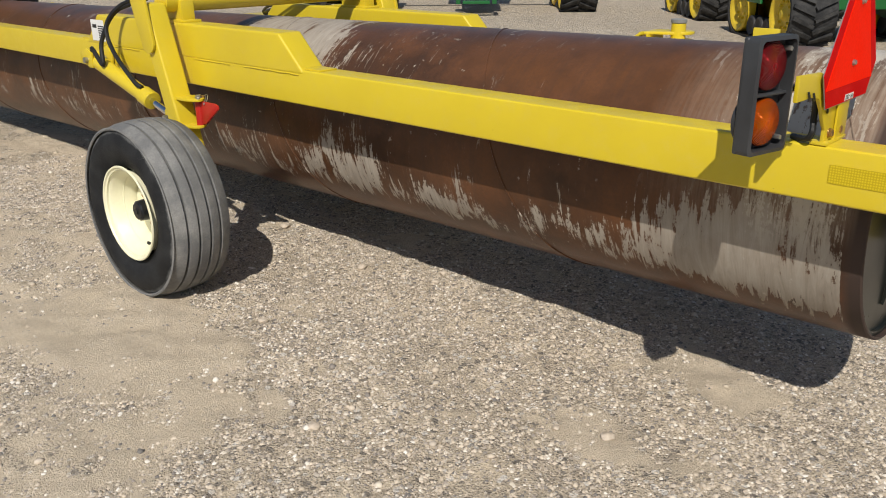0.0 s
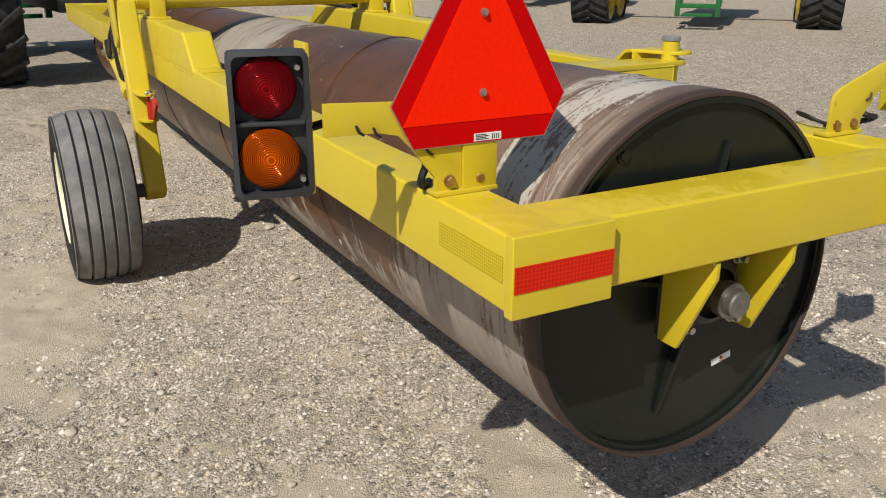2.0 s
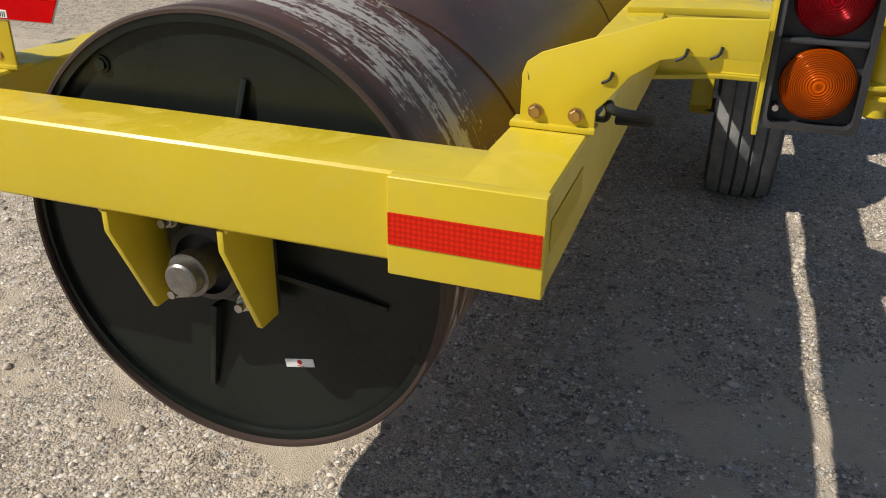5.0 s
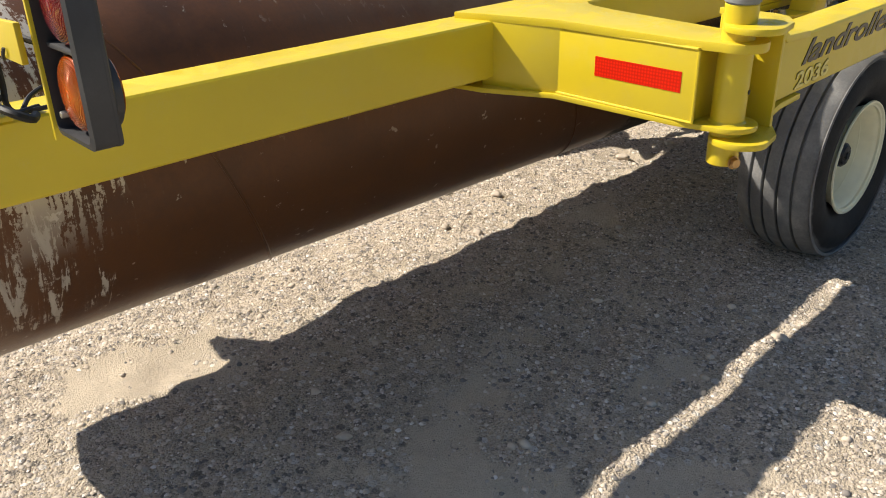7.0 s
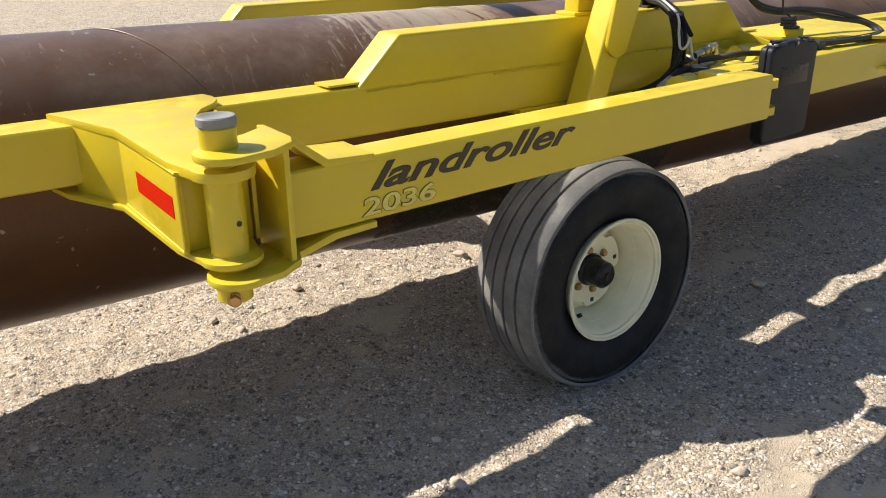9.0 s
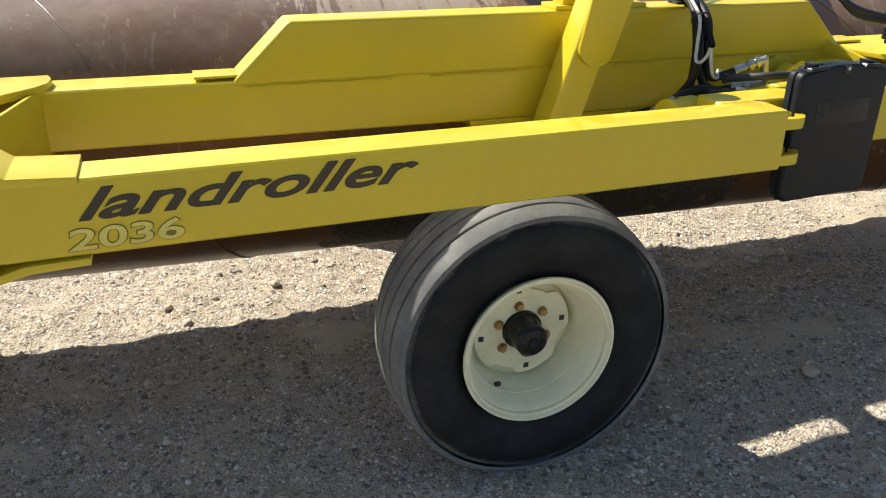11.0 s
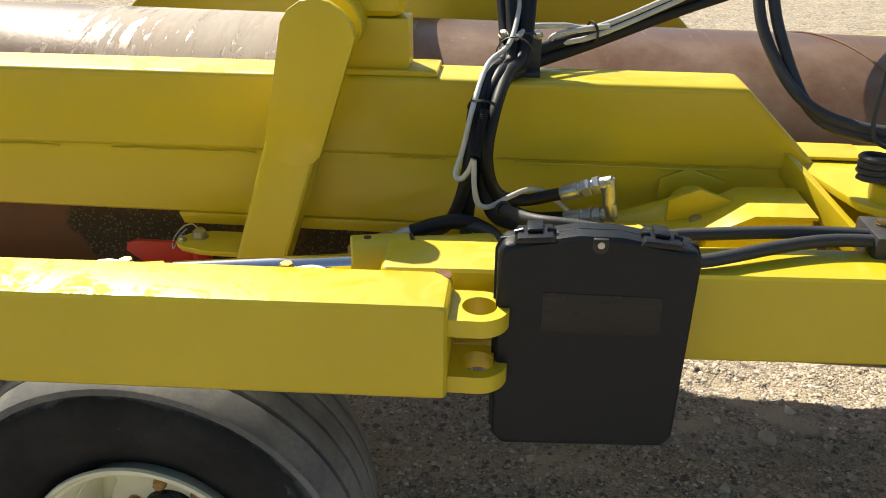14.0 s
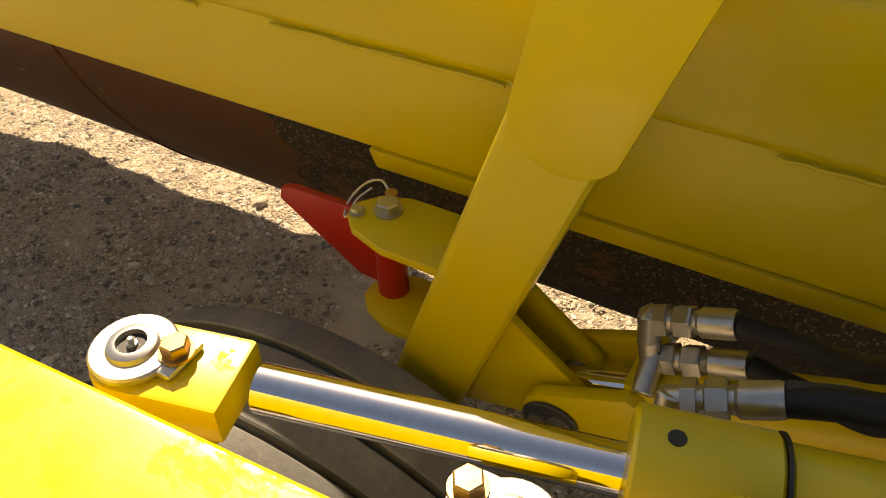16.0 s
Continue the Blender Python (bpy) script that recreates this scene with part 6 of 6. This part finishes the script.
STONE = plain("rounded_stone", (0.48, 0.40, 0.31), (0.58, 0.49, 0.39), 0.85, scale=20, fine=160, bump=0.4, bdist=0.002)
for i, (x, y, r) in enumerate(((-0.822, -0.715, 0.020), (-0.984, -0.785, 0.012), (-2.22, -0.01, 0.018), (-0.83, -0.70, 0.009), (-2.154, -0.14, 0.016), (-2.579, -0.235, 0.020), (-2.347, 1.28, 0.022), (-4.243, 0.992, 0.026),
                               (-1.60, -1.35, 0.020), (-2.45, -0.95, 0.017), (-0.35, -1.15, 0.015), (-3.05, 1.75, 0.020), (-2.75, 1.85, 0.016), (-3.9, 1.55, 0.018), (-1.0, 0.65, 0.017), (-3.4, -0.1, 0.028), (-3.75, -0.05, 0.022), (0.35, 0.55, 0.018), (0.2, -0.45, 0.02), (-4.6, 0.2, 0.024))):
    stone(x, y, r, i + 1, "rounded brown-grey stone lying on the gravel" if i % 2 else "small grey stone half sunk in the gravel")


# ---- tractors behind ----
def belt_outline(r, half, n=14):
    pts = []
    for k in range(n + 1):
        a = -math.pi / 2 + math.pi * k / n
        pts.append((half + r * math.cos(a), r + r * math.sin(a)))
    for k in range(n + 1):
        a = math.pi / 2 + math.pi * k / n
        pts.append((-half + r * math.cos(a), r + r * math.sin(a)))
    return pts


def track_unit(parent, at3, r=0.52, half=0.85, width=0.72, name="track_unit"):
    """A rubber track round two yellow wheels, running along x, its middle on the ground at at3."""
    base = Vector(at3)
    out = belt_outline(r, half)
    inn = [(x * (half + r - 0.05) / (half + r), r + (z - r) * (r - 0.05) / r) for x, z in out]
    bm = bmesh.new()
    rows = []
    for pts, y in ((out, -width / 2), (out, width / 2), (inn, width / 2), (inn, -width / 2)):
        rows.append([bm.verts.new((base.x + x, base.y + y, base.z + z)) for x, z in pts])
    n = len(out)
    for a, b in zip(rows, rows[1:] + rows[:1]):
        for k in range(n):
            bm.faces.new((a[k], a[(k + 1) % n], b[(k + 1) % n], b[k]))
    total = 4 * half + 2 * math.pi * r
    count = 40
    lugs = bmesh.new()
    for k in range(count):
        for sgn in (-1, 1):
            s = (k + 0.5 * (sgn > 0)) / count * total
            if s < 2 * half:
                x, z, a = -half + s, 0.0, -math.pi / 2
            elif s < 2 * half + math.pi * r:
                a = -math.pi / 2 + (s - 2 * half) / r
                x, z = half + r * math.cos(a), r + r * math.sin(a)
            elif s < 4 * half + math.pi * r:
                x, z, a = half - (s - 2 * half - math.pi * r), 2 * r, math.pi / 2
            else:
                a = math.pi / 2 + (s - 4 * half - math.pi * r) / r
                x, z = -half + r * math.cos(a), r + r * math.sin(a)
            t = bmesh.new()
            box(t, -0.028, 0.028, -width * 0.25, width * 0.25, -0.01, 0.05, 0)
            m = Matrix.Translation(base + Vector((x, sgn * width * 0.235, z))) @ Matrix.Rotation(-(a - math.pi / 2), 4, 'Y') @ Matrix.Rotation(sgn * radians(24), 4, 'Z')
            if z < 0.01 and abs(x) < half:
                t.free()
                continue
            merge(lugs, t, m)
    belt = part(name, bm, TRACK, parent, "black lugged rubber track")
    part("tread", lugs, TRACK, belt)
    for sx in (-half, half):
        for sy in (-1, 1):
            o = base + Vector((sx, sy * width * 0.36, r))
            bm = bmesh.new()
            lathe(bm, [(0.0, 0.0), (0.07, 0.0), (0.07, 0.06), (0.03, 0.09), (0.0, 0.13), (-0.02, r * 0.58), (0.06, r * 0.70), (0.085, r * 0.82), (0.06, r * 0.88), (-0.08, r * 0.88)], o, (0, sy, 0), 36)
            for k in range(10):
                a = 2 * math.pi * k / 10
                p = o + Vector((r * 0.42 * math.cos(a), sy * -0.012, r * 0.42 * math.sin(a)))
                rod(bm, p, p + Vector((0, sy * 0.05, 0)), 0.022, seg=8)
            part("track_wheel", bm, T_YELLOW, belt, "yellow track wheel")
    for k in (-1, 0, 1):
        for sy in (-1, 1):
            o = base + Vector((k * 0.36, sy * width * 0.33, 0.215))
            bm = bmesh.new()
            lathe(bm, [(-0.1, 0.17), (0.06, 0.17), (0.075, 0.15), (0.05, 0.11), (0.05, 0.0)], o, (0, sy, 0), 24)
            part("roller_wheel", bm, DARKIRON, belt)
    return belt


TRACK = make_rubber("track_rubber", (0.022, 0.022, 0.022), (0.06, 0.058, 0.055))
GLASS = plain("dark_cab_glass", (0.01, 0.012, 0.014), None, 0.05, bump=0.0)


def tractor_top(t, x0, x1, w, zb):
    """Chassis, hood, cab and exhaust above the running gear, along x."""
    bm = bmesh.new()
    box(bm, x0, x1, -0.35, 0.35, zb - 0.25, zb + 0.25, 0.04)
    box(bm, x0 + 0.3, x0 + 1.0, -0.55, 0.55, zb - 0.3, zb - 0.05, 0.03)
    part("chassis", bm, DARKIRON, t)
    bm = bmesh.new()
    prism(bm, [(x0 + 0.1, zb + 0.2), (x0 + 0.05, zb + 0.85), (x0 + 0.3, zb + 1.05), (x0 + 2.3, zb + 1.25), (x0 + 2.3, zb + 0.2)], "y", -0.45, 0.45, 0.06, 3)
    part("hood", bm, GREEN, t, "green engine hood")
    bm = bmesh.new()
    box(bm, x0 + 2.35, x0 + 3.85, -0.8, 0.8, zb + 0.6, zb + 2.0, 0.08)
    part("cab_glass", bm, GLASS, t)
    bm = bmesh.new()
    box(bm, x0 + 2.3, x0 + 4.0, -0.85, 0.85, zb + 2.0, zb + 2.2, 0.06)
    box(bm, x0 + 2.3, x0 + 3.95, -0.83, 0.83, zb + 0.3, zb + 0.62, 0.04)
    part("cab", bm, GREEN, t)
    bm = bmesh.new()
    rod(bm, (x0 + 2.2, -0.6, zb + 0.9), (x0 + 2.2, -0.6, zb + 2.3), 0.07, seg=16)
    part("exhaust", bm, DARKIRON, t)
    bm = bmesh.new()
    box(bm, x0 - 0.3, x0 + 0.1, -0.3, 0.3, zb - 0.3, zb + 0.1, 0.03)
    hitch = part("front_hitch", bm, GREEN, t, "green front hitch frame")
    for y in (-0.4, 0.4):
        bm = bmesh.new()
        box(bm, x0 - 0.55, x0 + 0.1, y - 0.05, y + 0.05, zb - 0.42, zb - 0.28, 0.01)
        part("hitch_arm", bm, GREEN, hitch)
        bm = bmesh.new()
        box(bm, x0 - 0.62, x0 - 0.5, y - 0.05, y + 0.05, zb - 0.62, zb - 0.2, 0.01)
        part("hitch_post", bm, GREEN, hitch)
    for z0, z1, w in ((zb - 0.45, zb - 0.36, 0.45), (zb - 0.62, zb - 0.55, 0.3)):
        bm = bmesh.new()
        box(bm, x0 - 0.61, x0 - 0.51, -w, w, z0, z1, 0.01)
        part("hitch_bar", bm, GREEN, hitch)


def two_track_tractor():
    t = thing("tracked_tractor", (0, 0, 0), "green tracked tractor parked on the gravel, facing the roller", "tractor", "tractors parked in the yard")
    for y in (-2.4, 2.4):
        track_unit(t, (0.2, y, 0), 0.68, 0.80, 0.85)
        bm = bmesh.new()
        rod(bm, (0.9, 0, 0.75), (0.9, y * 0.82, 0.75), 0.11, seg=20)
        part("axle", bm, DARKIRON, t)
    tractor_top(t, -1.5, 3.0, 0.9, 0.95)
    return t


def four_track_tractor():
    t = thing("tracked_tractor", (0, 0, 0), "green four-track tractor with yellow track wheels parked on the gravel", "tractor", "tractors parked in the yard")
    for x in (-2.25, 2.25):
        for y in (-1.15, 1.15):
            track_unit(t, (x, y, 0), 0.50, 0.95, 0.72)
        bm = bmesh.new()
        box(bm, x - 0.9, x + 0.9, -0.75, 0.75, 0.55, 1.1, 0.05)
        part("undercarriage", bm, GREEN, t, "green undercarriage frame")
        for y in (-0.80, 0.80):
            bm = bmesh.new()
            prism(bm, [(x - 0.55, 0.40), (x - 0.30, 0.95), (x + 0.30, 0.95), (x + 0.55, 0.40), (x + 0.2, 0.34), (x - 0.2, 0.34)], "y", y - 0.06, y + 0.06, 0.02)
            part("roller_frame", bm, GREEN, t)
        for y in (-1.56, 1.56):
            bm = bmesh.new()
            prism(bm, [(x - 0.32, 0.62), (x - 0.20, 1.02), (x + 0.20, 1.02), (x + 0.32, 0.62)], "y", y - 0.02, y + 0.02, 0.01)
            part("drive_cover", bm, GREEN, t)
    tractor_top(t, -3.3, 3.3, 0.9, 1.15)
    return t


def wheeled_tractor():
    t = thing("wheeled_tractor", (0, 0, 0), "green wheeled tractor with tall lugged tyres beyond the roller", "tractor")
    for x, r, w in ((0.0, 0.98, 0.60), (-3.0, 0.78, 0.46)):
        for y in (-1.05, 1.05):
            bm = bmesh.new()
            o = (x, y, r)
            prof = [(-w * 0.40, r * 0.56), (-w * 0.5, r * 0.72), (-w * 0.48, r * 0.88), (-w * 0.38, r * 0.94), (w * 0.38, r * 0.94), (w * 0.48, r * 0.88), (w * 0.5, r * 0.72), (w * 0.40, r * 0.56)]
            lathe(bm, prof, o, (0, 1, 0), 48)
            lugs = bmesh.new()
            for k in range(20):
                for sgn in (-1, 1):
                    a = 2 * math.pi * (k + 0.5 * (sgn > 0)) / 20
                    tt = bmesh.new()
                    box(tt, -0.034, 0.034, -w * 0.29, w * 0.29, -0.05, r * 0.06, 0.012)
                    m = Matrix.Translation(o) @ Matrix.Rotation(a, 4, 'Y') @ Matrix.Translation((0, sgn * w * 0.24, r * 0.94)) @ Matrix.Rotation(sgn * radians(38), 4, 'Z')
                    merge(lugs, tt, m)
            tyre = part("tyre", bm, TRACK, t, "tall lugged tractor tyre")
            part("tread", lugs, TRACK, tyre)
            bm = bmesh.new()
            lathe(bm, [(-0.15, 0.0), (-0.02, 0.0), (-0.02, r * 0.2), (-0.1, r * 0.4), (0.1, r * 0.54), (0.16, r * 0.57), (0.0, r * 0.57)], o, (0, 1 if y > 0 else -1, 0), 32)
            part("wheel_rim", bm, T_YELLOW, tyre)
    tractor_top(t, -3.9, 0.5, 0.9, 1.1)
    return t


a = two_track_tractor()
a.matrix_basis = pose(-13.3, 13.2, 0, 0, 0, math.degrees(math.atan2(0.75, -0.66)))
for x, y, k in ((-21.5, 14.2, 4), (-30.0, 15.0, -3)):
    copy_thing(a, pose(x, y, 0, 0, 0, math.degrees(math.atan2(0.75, -0.66)) + k))
b = four_track_tractor()
b.matrix_basis = pose(-5.9, 14.0, 0, 0, 0, math.degrees(math.atan2(-0.73, 0.68)))
copy_thing(b, pose(0.6, 16.2, 0, 0, 0, math.degrees(math.atan2(-0.73, 0.68)) + 4))
c = wheeled_tractor()
c.matrix_basis = pose(-10.0, -0.32, 0.06, 0, 0, 6)


# ---- chain-link fence behind the yard ----
def fence():
    t = thing("chain_link_fence", (-9, 27, 0), "grey chain-link fence with steel posts behind the yard", "fence")
    p0, p1 = Vector((-34, 22, 0)), Vector((14, 34, 0))
    d = (p1 - p0)
    n = 17
    for k in range(n + 1):
        p = p0 + d * k / n
        bm = bmesh.new()
        rod(bm, p, p + Vector((0, 0, 1.9)), 0.03, seg=10)
        part("post", bm, GALV, t)
    bm = bmesh.new()
    for z in (0.05, 1.85):
        rod(bm, p0 + Vector((0, 0, z)), p1 + Vector((0, 0, z)), 0.015, seg=6)
    part("rail", bm, GALV, t)
    bm = bmesh.new()
    step = 0.16
    cells = int(d.length / step)
    u = d.normalized()
    for k in range(cells):
        for sgn in (1, -1):
            a0 = p0 + u * (k * step) + Vector((0, 0, 0.03 if sgn > 0 else 1.83))
            a1 = a0 + u * 1.8 + Vector((0, 0, 1.8 * sgn))
            w = Vector((0, 0, 0.006))
            bm.faces.new([bm.verts.new(q) for q in (a0 - w, a1 - w, a1 + w, a0 + w)])
    wire = part("wire_mesh", bm, GALV, t)
    wire["kind"] = "stuff"


fence()
